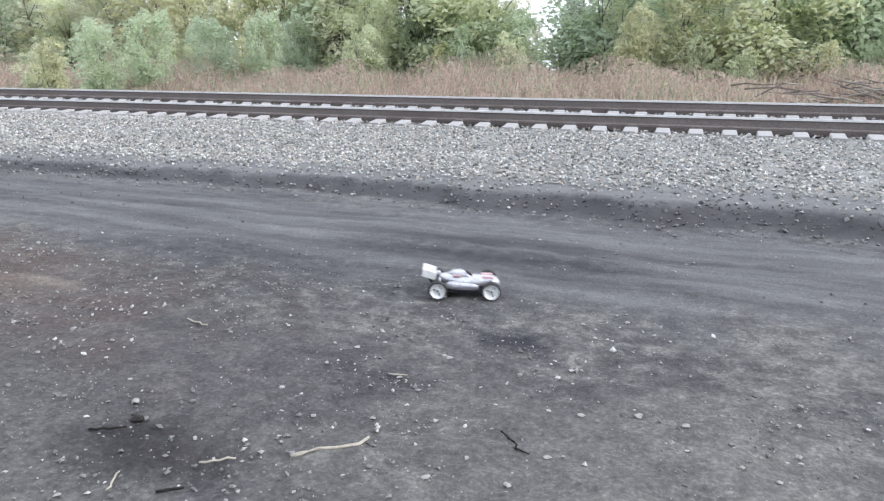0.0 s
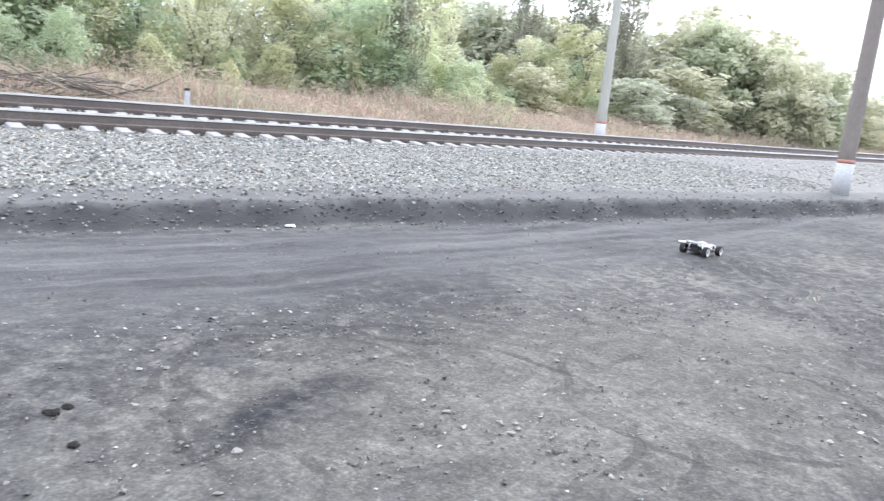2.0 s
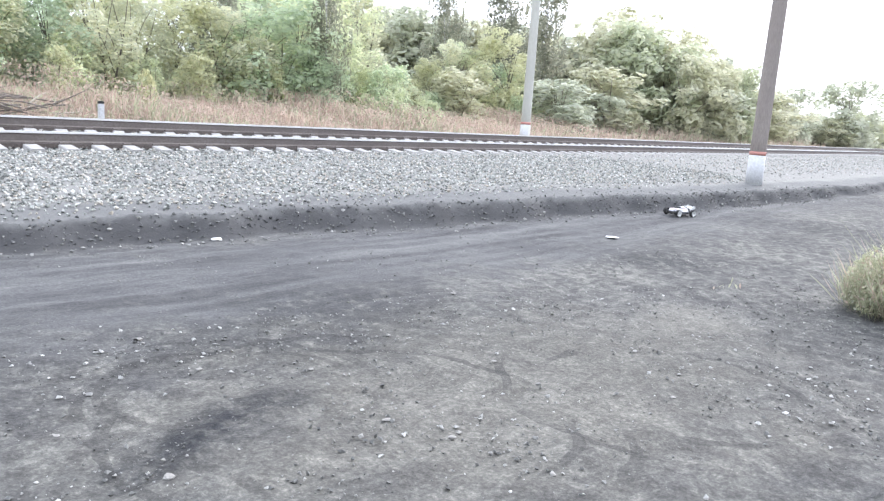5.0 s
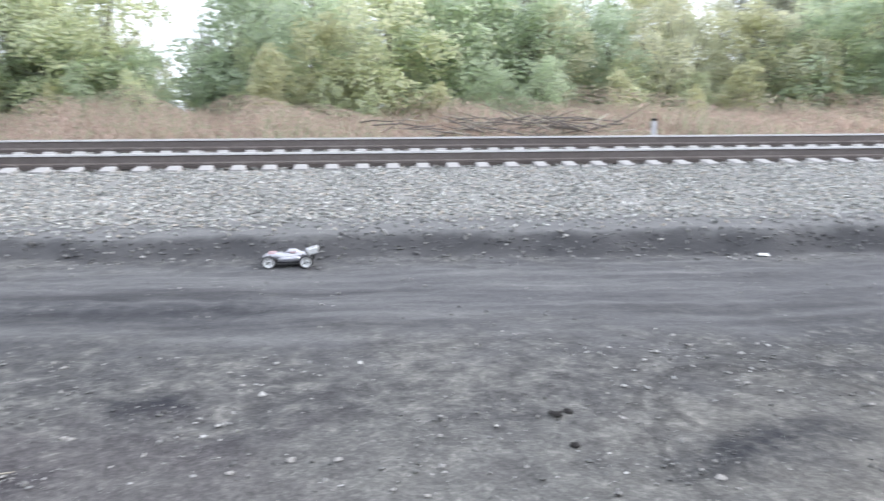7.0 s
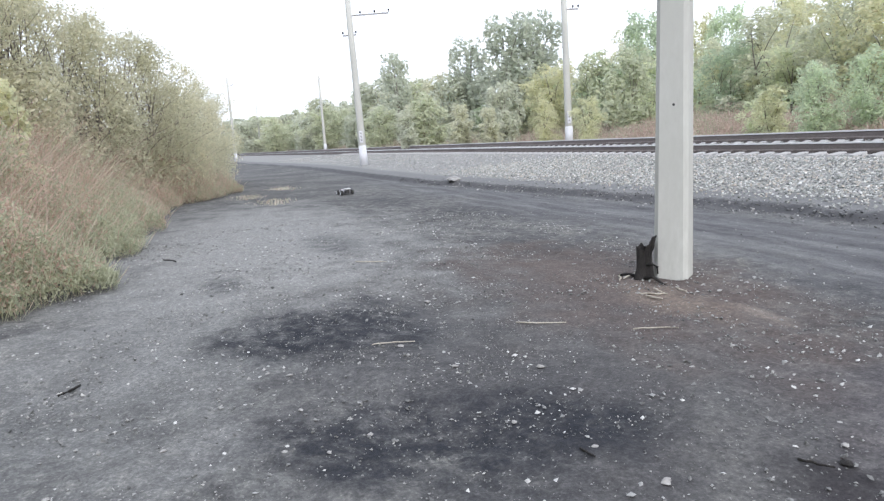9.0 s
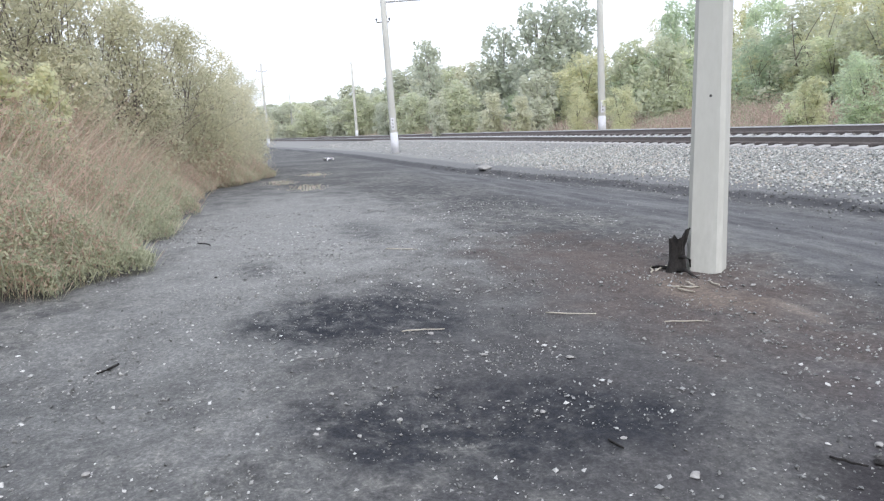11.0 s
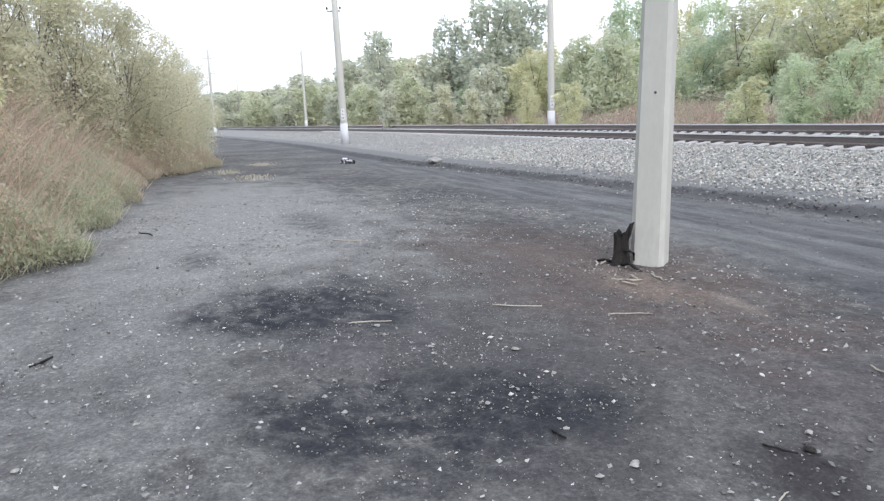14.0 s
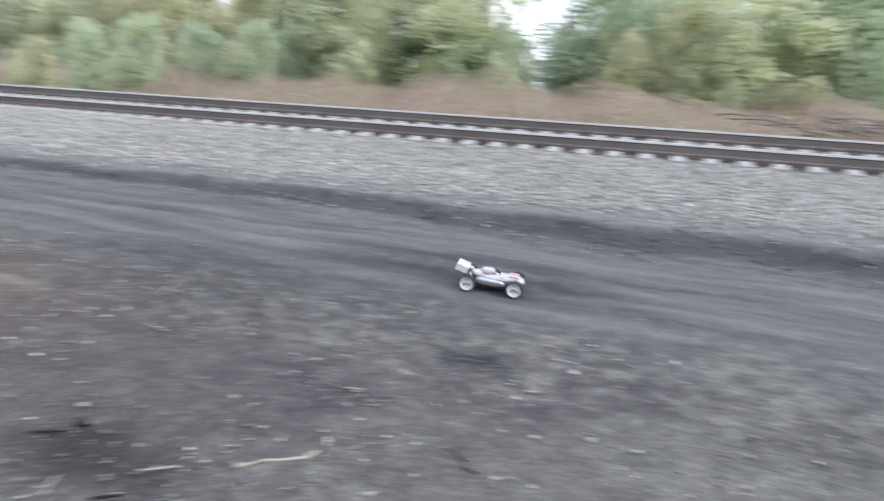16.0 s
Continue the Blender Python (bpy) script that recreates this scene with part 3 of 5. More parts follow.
def build_pebbles():
    rng = np.random.default_rng(21)
    n = 120000
    x, y = rng.uniform(-13, 9, n), rng.uniform(-2.2, 7.6, n)
    dens = np.interp(y, [-2.6, 0, 3.8, 4.8, 7.0, 7.6], [1, 1, 1, 0.22, 0.15, 0.5])
    clump = np.sin(2.1 * x + 1.1 * y) * np.sin(1.7 * y - 0.9 * x) * 0.45 + 0.35 * np.sin(5.3 * x - 2 * y) * np.sin(4.1 * y + x) + 0.3 * np.sin(0.9 * x + 2) * np.sin(1.1 * y) + 0.3
    keep = rng.random(n) < dens * clump
    x, y = np.append(x[keep], rng.normal(-4.3, 1.3, 4500)), np.append(y[keep], rng.normal(1.3, 0.9, 4500))
    size = 0.006 + np.where(np.arange(len(x)) < len(x) - 4500, 0.032, 0.013) * rng.random(len(x)) ** 3.2
    z = ground_z(x, y) + size * 0.15
    stones("pebbles", np.stack([x, y, z], -1), size, M_PEBBLE, 22, 0.65, "pale and dark pebbles strewn over coal dust", "pebbles")
    # flat pale chips, gathered in drifts
    n = 42000
    x, y = rng.uniform(-12, 7, n), rng.uniform(-2.0, 4.6, n)
    drift = np.sin(1.7 * x + 0.8 * y + 1) * np.sin(2.3 * y - 1.1 * x) + 0.6 * np.sin(4.7 * x + 3.1 * y) * np.sin(5.3 * y - 2 * x)
    keep = rng.random(n) < np.clip(0.1 + 0.3 * drift, 0.02, 0.5) * np.interp(x, [-12, -7, -2, 0, 2, 7], [0.8, 1, 1, 0.5, 0.7, 0.7])
    x, y = x[keep], y[keep]
    size = 0.009 + 0.036 * rng.random(len(x)) ** 3
    stones("stone_chips", np.stack([x, y, ground_z(x, y) + size * 0.12], -1), size, M_CHIP, 25, 0.5, "flat pale stone chips lying on the coal dust", "stone chips")
    # fine grit between them
    n = 60000
    x, y = rng.uniform(-9, 6, n), rng.uniform(-1.6, 4.6, n)
    keep = rng.random(n) < 0.35 + 0.4 * np.sin(3.1 * x + 2 * y) * np.sin(2.3 * y - x) + 0.3 * np.sin(7 * x) * np.sin(6 * y + 1)
    x, y = x[keep], y[keep]
    size = 0.005 + 0.014 * rng.random(len(x)) ** 2
    stones("grit", np.stack([x, y, ground_z(x, y) + size * 0.2], -1), size, M_PEBBLE, 24, 0.7, "fine grey grit strewn over the ground", "grit")
    n = 5200
    x = rng.uniform(-22, 22, n)
    y = track_y(x) + bank_shift(x) + rng.normal(-5.3, 0.24, n)
    size = 0.012 + 0.06 * rng.random(n) ** 3
    stones("bank_rubble", np.stack([x, y, ground_z(x, y) + size * 0.1], -1), size, M_PEBBLE, 23, 0.65, "stone crumbs along the coal bank", "rubble")


def build_bank_lumps():
    rng = np.random.default_rng(27)
    n = 2600
    x = rng.uniform(-26, 26, n)
    y = track_y(x) + bank_shift(x) + rng.normal(-5.26, 0.09, n)
    size = 0.02 + 0.05 * rng.random(n) ** 3
    stones("bank_clods", np.stack([x, y, ground_z(x, y) + size * 0.05], -1), size, M_CLOD, 28, 0.7, "crumbling clods of coal dust on the bank", "clods")


build_pebbles()
build_bank_lumps()


# ---- railway track ----
def sweep(name, section, s0, zfun, mats, index, parent, x0=-360, x1=300):
    xs = np.concatenate([np.arange(x0, -70, 6.0), np.arange(-70, 70, 2.0), np.arange(70, x1 + 1, 6.0)])
    n = len(section)
    verts, faces, idx = [], [], []
    for x in xs:
        for a, b in section:
            verts.append((x, float(track_y(x)) + s0 + a, zfun + b))
    for i in range(len(xs) - 1):
        for k in range(n):
            k2 = (k + 1) % n
            faces.append((i * n + k, i * n + k2, (i + 1) * n + k2, (i + 1) * n + k))
            idx.append(index[k])
    return mesh_object(name, verts, faces, mats, parent, index=idx)


def build_track():
    track = tagged(new("railway_track"), "curved railway track with rusted rails on pale concrete sleepers", "railway track")
    half = [(-0.0375, 0.0), (-0.0375, -0.035), (-0.009, -0.05), (-0.009, -0.15), (-0.075, -0.168), (-0.075, -0.18)]
    section = half + [(-a, b) for a, b in half[::-1]]
    index = [0] * (len(section) - 1) + [1]
    # painted highlights: near head side in rail-top grey, near foot slope lighter
    index[3], index[0] = 2, 1
    for s0, z in ((0.0, RAIL_TOP), (1.6, RAIL_TOP + CANT)):
        sweep("rail", section, s0, z, [M_RUST, M_RAILTOP, M_FOOT_LIT], index, track)
    # dark brown strips at the foot of the rails, sharing the oiled ballast's material
    for s0, z, lo in ((0.0, RAIL_TOP - 0.178, -0.2), (1.6, RAIL_TOP + CANT - 0.18, -0.2)):
        sweep("stained_strip", [(lo, -0.07), (lo + 0.02, -0.012), (0.11, 0.004), (0.13, -0.05)], s0, z, [M_OILED], [0, 0, 0, 0], track)
    tilt = math.atan2(CANT, 1.6)
    bm = bmesh.new()
    L, w0, w1 = 1.35, 0.15, 0.11
    prof = [(-L, 0.0), (-0.95, 0.01), (-0.62, 0.0), (-0.5, -0.03), (0.5, -0.03), (0.62, 0.0), (0.95, 0.01), (L, 0.0)]
    rows = []
    for yy, zz in prof:
        rows.append([bm.verts.new((dx, yy, zz - dz)) for dx, dz in ((-w0, 0.16), (-w1, 0.012), (-w1 + 0.015, 0), (w1 - 0.015, 0), (w1, 0.012), (w0, 0.16))])
    for a, b in zip(rows, rows[1:]):
        for k in range(5):
            bm.faces.new((a[k], a[k + 1], b[k + 1], b[k]))
    bm.faces.new(rows[0][::-1]), bm.faces.new(rows[-1])
    bmesh.ops.recalc_face_normals(bm, faces=bm.faces)
    first = part("sleeper", bm, M_SLEEPER, track)
    bm = bmesh.new()
    box(bm, (-0.07, -0.15, 0), (0.07, -0.075, 0.03), 0.008)
    clip_me = part("rail_clip", bm, M_RUST, track)
    k = 0
    for i in range(-126, 126):
        x = 0.52 * i + 0.13
        yc = float(track_y(x)) + 0.8
        turn = math.atan((float(track_y(x + 0.5)) - float(track_y(x - 0.5))))
        zc = RAIL_TOP - 0.186 + CANT / 2
        m = Matrix.Translation((x, yc, zc)) @ Euler((tilt, 0, turn)).to_matrix().to_4x4()
        ob = first if k == 0 else first.copy()
        if k:
            scene.collection.objects.link(ob)
        ob.matrix_basis = m
        if -30 < x < 30:
            for s in (-0.8, 0.8):
                c = clip_me if k == 0 and s < 0 else clip_me.copy()
                if not (k == 0 and s < 0):
                    scene.collection.objects.link(c)
                c.matrix_basis = m @ Matrix.Translation((0, s, 0.002))
        k += 1
    clip_me.matrix_basis = Matrix.Translation((0.13, float(track_y(0.13)), RAIL_TOP - 0.184))


build_track()


# ---- poles beside the line ----
def mast(x, y, h, r0, r1, dark, label, band=True, arms=(), lean=(0, 0), white=1.0, plate=True, turn=75):
    z = gz(x, y)
    ob = tagged(new("line_pole"), label, "utility pole", "poles along the line")
    ob.matrix_basis = pose(x, y, z - 0.05, lean[0], lean[1], 0) @ pose(0, 0, 0, 0, 0, turn)
    bm = bmesh.new()
    zs = [0, 1.3, 3, 5.5, h]
    tube(bm, [(0, 0, q) for q in zs], [r0 + (r1 - r0) * q / h for q in zs], 14)
    part("shaft", bm, M_CONCRETE_BACKLIT if dark else M_CONCRETE, ob)
    bm = bmesh.new()
    rr = r0 + 0.006
    tube(bm, [(0, 0, 0), (0, 0, white)], [rr + 0.004, rr + (r1 - r0) * white / h], 14)
    part("whitewashed_foot", bm, M_WHITEWASH, ob, "whitewashed pole foot")
    if band:
        bm = bmesh.new()
        tube(bm, [(0, 0, white + 0.002), (0, 0, white + 0.09)], [rr - 0.002, rr - 0.003], 14)
        part("painted_band", bm, M_REDBAND, ob, "faded red painted band")
    if plate:
        pl = bmesh.new()
        box(pl, (-0.09, -rr - 0.02, white + 0.15), (0.09, -rr + 0.015, white + 0.75), 0.008)
        p = part("number_plate", pl, M_WHITEWASH, ob, "white enamel number plate")
        for k in range(3):
            bars = bmesh.new()
            box(bars, (-0.035, -rr - 0.024, white + 0.24 + 0.17 * k), (0.035, -rr - 0.019, white + 0.33 + 0.17 * k))
            part("plate_bar", bars, M_STEEL, p)
    for za, x0, x1 in arms:
        bm = bmesh.new()
        box(bm, (x0, -0.04, za), (x1, 0.04, za + 0.07), 0.006)
        arm = part("crossarm", bm, M_STEEL, ob, "thin steel crossarm")
        for xi in np.linspace(x0, x1, 4):
            if abs(xi) > 0.2:
                bm = bmesh.new()
                tube(bm, [(xi, 0, za + 0.07), (xi, 0, za + 0.13), (xi, 0, za + 0.15), (xi, 0, za + 0.22), (xi, 0, za + 0.24)], [0.02, 0.02, 0.05, 0.045, 0.02], 8)
                part("insulator", bm, M_BLACK, arm)
    return ob


# far side
mast(-33.1, 17.34, 9.0, 0.19, 0.13, False, "grey concrete line pole with whitewashed foot", band=False, arms=((6.6, -0.1, 0.7), (7.9, -4.4, 0.1)), lean=(-0.3, 0))
mast(-88.00, 13.85, 9.0, 0.18, 0.12, False, "far grey concrete line pole", band=False, plate=False)
mast(23.2, 17.2, 9.5, 0.19, 0.13, False, "brownish concrete line pole with red band", lean=(0, 0.5), white=0.75, turn=-60, plate=False)
# near side
mast(-37.4, 7.7, 10.5, 0.2, 0.13, False, "leaning concrete line pole with whitewashed foot", band=False, arms=((6.6, -0.4, 0.25), (7.55, -0.15, 2.0)), lean=(0.8, 0), white=1.1)
mast(18.55, 6.75, 10.0, 0.19, 0.14, True, "brown concrete line pole with red band, darkened as if backlit", lean=(0, 1.2), white=0.75, turn=-60, plate=False)
mast(-92.00, 3.56, 10.0, 0.18, 0.12, False, "distant concrete line pole", band=False, plate=False, arms=((9.0, -0.6, 0.6),))
mast(-150.00, 10.88, 9.5, 0.18, 0.12, False, "distant concrete line pole", band=False, plate=False)

POLE_X, POLE_Y = -5.57, 3.725


def build_near_pole():
    z = gz(POLE_X, POLE_Y)
    ob = tagged(new("concrete_pole"), "square pale concrete pole with chamfered edges, standing in coal dust", "utility pole")
    ob.matrix_basis = pose(POLE_X, POLE_Y, z - 0.1, -1.9, 0, 0) @ pose(0, 0, 0, 0, 0, 43)
    bm = bmesh.new()
    rings = []
    for q in (0, 1.0, 3.0, 6.0, 9.5):
        a = 0.15 - 0.006 * q
        c = 0.04
        pts = [(-a, -a + c), (-a + c, -a), (a - c, -a), (a, -a + c), (a, a - c), (a - c, a), (-a + c, a), (-a, a - c)]
        rings.append([bm.verts.new((x, y, q)) for x, y in pts])
    for a, b in zip(rings, rings[1:]):
        for k in range(8):
            bm.faces.new((a[k], a[(k + 1) % 8], b[(k + 1) % 8], b[k]))
    bm.faces.new(rings[-1])
    part("shaft", bm, M_CONCRETE, ob)
    bm = bmesh.new()
    tube(bm, [(0.02, -0.125, 1.62), (0.02, -0.1425, 1.62)], [0.012, 0.012], 8)
    part("bolt_hole", bm, M_BLACK, ob, "small dark bolt hole")


build_near_pole()


def build_stump():
    rng = random.Random(5)
    x, y = -5.63, 3.45
    ob = tagged(new("burnt_stump"), "charred black tree stump with splintered top beside the pole", "stump")
    ob.matrix_basis = pose(x, y, gz(x, y) - 0.03, 0, 4, 20) @ Matrix.Diagonal((0.8, 0.8, 0.82, 1))
    bm = bmesh.new()
    n = 18
    rings = []
    for q, r in ((0, 0.13), (0.06, 0.1), (0.15, 0.085), (0.28, 0.08), (0.36, 0.085)):
        ring = []
        for k in range(n):
            a = 2 * math.pi * k / n
            rad = r * (1 + 0.22 * math.sin(3 * a + q * 5) + rng.uniform(-0.08, 0.08))
            top = 0.11 * max(0, math.cos(a - 0.3)) ** 2 + 0.04 * max(0, math.cos(a - 3.3)) + rng.uniform(-0.02, 0.03) if q > 0.3 else 0
            ring.append(bm.verts.new((rad * math.cos(a), rad * math.sin(a) * 0.9, q + top)))
        rings.append(ring)
    for a, b in zip(rings, rings[1:]):
        for k in range(n):
            bm.faces.new((a[k], a[(k + 1) % n], b[(k + 1) % n], b[k]))
    mid = bm.verts.new((0, 0, 0.22))
    for k in range(n):
        bm.faces.new((rings[-1][k], rings[-1][(k + 1) % n], mid))
    part("trunk", bm, M_CHAR, ob)
    bm = bmesh.new()
    tube(bm, [(0.05, 0, 0.3), (0.09, 0.01, 0.4), (0.12, 0.0, 0.5), (0.15, 0.01, 0.53)], [0.035, 0.03, 0.024, 0.008], 7)
    part("splinter", bm, M_CHAR, ob)
    for pts in ([(0.06, -0.02, 0.2), (0.14, -0.04, 0.22), (0.2, -0.03, 0.2), (0.21, -0.03, 0.12)], [(0.08, -0.06, 0.06), (0.2, -0.1, 0.1), (0.34, -0.12, 0.05), (0.46, -0.13, 0.03)], [(-0.08, -0.03, 0.05), (-0.18, -0.06, 0.06), (-0.3, -0.05, 0.02)]):
        bm = bmesh.new()
        tube(bm, pts, [0.022 - 0.004 * i for i in range(len(pts))], 6)
        part("root", bm, M_CHAR, ob)
    for k in range(7):
        a = rng.uniform(0, 6.28)
        px, py = x + 0.35 + rng.uniform(-0.55, 0.35), y - 0.12 + rng.uniform(-0.2, 0.12)
        L = rng.uniform(0.08, 0.24)
        twig("twig", px, py, a, L, 0.007, M_DRYWOOD, "thin pale dry twig lying by the stump", "dry twigs by the stump")


def twig(name, x, y, a, L, r, mat, label, group=""):
    rng = random.Random(int(1000 * (x * 7 + y)))
    pts = []
    n = 6
    for i in range(n):
        u = i / (n - 1) - 0.5
        px, py = x + L * u * math.cos(a) + rng.uniform(-0.06, 0.06) * L, y + L * u * math.sin(a) + rng.uniform(-0.06, 0.06) * L
        pts.append((px - x, py - y, gz(px, py) - gz(x, y) + 0.007 + r + rng.uniform(0, 0.5) * r))
    bm = bmesh.new()
    tube(bm, pts, [r * (0.6 + 0.5 * math.sin(1 + 2.0 * i / n)) for i in range(n)], 6)
    me = bpy.data.meshes.new(name)
    bm.to_mesh(me)
    bm.free()
    me.materials.append(mat)
    ob = new(name, me)
    ob.location = (x, y, gz(x, y))
    return tagged(ob, label, "twig", group)


build_stump()


def lump(name, x, y, size, mat, label, category, group="", flat=0.55, seed=0):
    bm = bmesh.new()
    bmesh.ops.create_icosphere(bm, subdivisions=2, radius=0.5 * size)
    rng = random.Random(seed + int(x * 1000 + y * 77))
    off = Vector((rng.uniform(0, 50), rng.uniform(0, 50), 0))
    for v in bm.verts:
        v.co *= 1 + 0.55 * noise.noise(v.co * (2.2 / size) + off)
        v.co.z *= flat
        v.co.x *= 1.25
    me = bpy.data.meshes.new(name)
    bm.to_mesh(me)
    bm.free()
    me.materials.append(mat)
    ob = new(name, me)
    ob.matrix_basis = pose(x, y, gz(x, y) + 0.14 * size, 0, 0, rng.uniform(0, 360))
    return tagged(ob, label, category, group)


PALE = [(1.27, 3.42, 0.07), (1.47, 2.80, 0.08), (2.54, 2.72, 0.06), (4.85, 4.35, 0.09), (2.19, 3.87, 0.055), (6.08, 4.16, 0.07), (2.70, 1.85, 0.05), (2.16, 4.54, 0.07), (2.69, 3.51, 0.05), (2.65, 2.38, 0.06), (4.04, 1.94, 0.06), (2.72, 2.40, 0.05), (3.66, 2.94, 0.05), (-1.31, 3.42, 0.05), (-1.45, 3.07, 0.04), (-0.55, 3.03, 0.04), (-0.31, 3.12, 0.055), (-0.11, 3.09, 0.05), (-1.87, 2.68, 0.05), (-1.80, 3.31, 0.05), (-0.75, 4.26, 0.05), (-0.99, 2.26, 0.05), (0.24, 2.75, 0.04), (-0.70, 2.34, 0.05), (-0.61, 2.60, 0.05), (-2.54, 2.46, 0.05), (-1.32, 3.42, 0.05), (-0.31, 3.12, 0.06), (-1.71, 4.41, 0.06), (-0.65, 4.06, 0.05), (-0.11, 3.10, 0.05), (-0.55, 3.04, 0.05), (1.27, 3.42, 0.06), (-6.05, 1.53, 0.08), (-6.53, 3.24, 0.07), (-3.33, 1.16, 0.05), (-3.69, -0.55, 0.055), (-3.34, 0.21, 0.04), (-4.91, 3.70, 0.07), (-2.43, 1.44, 0.07), (-2.84, 1.35, 0.05), (-3.99, 1.63, 0.08), (-4.25, 1.16, 0.06), (-4.53, 0.16, 0.06), (-3.41, 0.01, 0.05), (-3.37, -1.01, 0.06), (-3.85, -1.26, 0.05), (-4.91, 2.08, 0.05), (-8.11, -0.54, 0.06), (-9.45, 0.04, 0.09), (-3.50, 2.37, 0.05), (-8.75, 2.59, 0.06), (-3.91, 0.15, 0.05), (-3.49, 0.44, 0.05), (-4.82, 0.96, 0.07), (-1.35, 3.44, 0.05), (-2.45, 1.46, 0.05), (-4.90, 3.69, 0.06), (-2.36, 2.30, 0.06)]
for sx, sy, sw in PALE:
    lump("stone", sx, sy, sw * 0.56, M_STONE, "small pale broken stone lying on coal dust", "stone", "loose pale stones", 0.42)
for sx, sy, sw in [(0.96, 3.49, 0.09), (0.96, 3.16, 0.07), (-2.24, 2.18, 0.07), (-0.39, 3.58, 0.06), (2.15, 4.54, 0.05), (1.03, 3.52, 0.07), (-7.46, -0.55, 0.05), (-5.54, 0.43, 0.05)]:
    lump("coal_clod", sx, sy, sw * 0.65, M_CHAR, "black clod of coal lying on the ground", "clod", "coal clods", 0.4)
lump("white_litter", 4.31, 7.32, 0.12, M_PAPER, "crumpled white litter at the foot of the bank", "litter", flat=0.25)
lump("rubble_heap", -20.64, 6.85, 0.4, M_STONE, "pale heap of stones at the edge of the lane", "rubble heap", flat=0.35)
lump("pale_stone", 9.42, 5.40, 0.14, M_PAPER, "flat pale stone lying in the driven lane", "stone", flat=0.15)
for sx, sy, sa, sl, sr, sm in [(-1.40, 2.29, 0.81, 0.34, 0.011, M_DRYWOOD), (-1.74, 2.04, 0.62, 0.12, 0.006, M_DRYWOOD), (-2.00, 1.80, 2.03, 0.12, 0.005, M_DRYWOOD), (-1.77, 1.82, 0.60, 0.10, 0.008, M_CHAR), (-0.78, 2.67, -0.90, 0.15, 0.007, M_CHAR), (-0.71, 2.60, -0.32, 0.07, 0.005, M_CHAR), (-2.78, 3.23, -0.22, 0.18, 0.007, M_DRYWOOD), (-1.46, 3.08, 0.43, 0.09, 0.005, M_DRYWOOD), (-4.92, -1.15, 2.41, 0.17, 0.012, M_CHAR), (-4.79, 2.02, 1.01, 0.36, 0.007, M_DRYWOOD), (-4.90, 0.92, 1.44, 0.33, 0.006, M_DRYWOOD), (-2.79, 1.28, 0.08, 0.11, 0.008, M_CHAR), (-7.88, 1.44, 0.88, 0.42, 0.008, M_DRYWOOD), (-2.28, 2.06, 0.59, 0.13, 0.008, M_CHAR), (-4.25, 2.63, 1.04, 0.30, 0.006, M_DRYWOOD), (-1.74, 2.04, 0.65, 0.13, 0.006, M_DRYWOOD), (-9.69, -0.74, 0.49, 0.36, 0.012, M_CHAR)]:
    twig("twig", sx, sy, sa, sl, sr * 0.7, sm, "dry broken stick lying on the ground", "loose sticks")


def build_marker():
    x, y = 7.09, 16.95
    ob = tagged(new("marker_post"), "short white and black painted track marker post", "marker post")
    ob.matrix_basis = pose(x, y, gz(x, y) - 0.05)
    for name, lo, hi, m in (("white_post", 0.3, 0.66, M_WHITEWASH), ("black_foot", 0.0, 0.299, M_BLACK)):
        bm = bmesh.new()
        box(bm, (-0.055, -0.055, lo), (0.055, 0.055, hi), 0.012)
        part(name, bm, m, ob)
    bm = bmesh.new()
    box(bm, (-0.055, -0.055, 0.661), (0.055, 0.055, 0.72), 0.012)
    part("black_cap", bm, M_BLACK, ob)


build_marker()


# ---- trees ----
def unit(v):
    return v / np.maximum(np.linalg.norm(v, axis=1), 1e-6)[:, None]


def leaf_quads(rng, centres, size, droop=0.0, facing=None, wide=0.43):
    """Kite-shaped leaves; facing turns their faces outwards from the clump they grow on."""
    n = len(centres)
    a = rng.normal(0, 1, (n, 3))
    a[:, 2] -= droop * 2
    if facing is not None:
        f = unit(facing + rng.normal(0, 0.42, (n, 3)))
        a = a - f * np.sum(a * f, axis=1)[:, None]
        a = unit(a)
        b = np.cross(f, a)
    else:
        a = unit(a)
        b = unit(np.cross(a, rng.normal(0, 1, (n, 3))))
    L = (size * rng.uniform(0.55, 1.45, n))[:, None]
    w = L * wide * 0.5
    base = centres - a * L * 0.5
    return np.stack([base, centres - a * L * 0.08 + b * w, centres + a * L * 0.5, centres - a * L * 0.08 - b * w], 1)


def crown_lobes(rng, h, spread, low, lobes, style):
    """Clumps of a crown as (x, y, z, radius), filling an uneven envelope from low to h."""
    cl = []
    lean = rng.uniform(0, 6.28)
    for k in range(lobes):
        u = (k + rng.random()) / lobes
        if style == "column":
            wid = spread * (0.8 - 0.6 * abs(u - 0.35))
        elif style == "weeping":
            wid = spread * (1.0 - 0.75 * abs(u - 0.3))
        else:
            wid = spread * math.sin(math.pi * (0.14 + 0.78 * u)) ** 0.6
        t = rng.uniform(0, 6.28)
        wid *= 0.82 + 0.3 * math.cos(2 * t + lean + 3 * u)
        r = wid * rng.random() ** 0.5 * 0.95
        rad = spread * rng.uniform(0.16, 0.36) * (1.1 - 0.5 * u)
        cl.append((r * math.cos(t), r * math.sin(t), low + (h - low) * u - rad * 0.6 * (u > 0.85), rad))
    return np.array(cl)


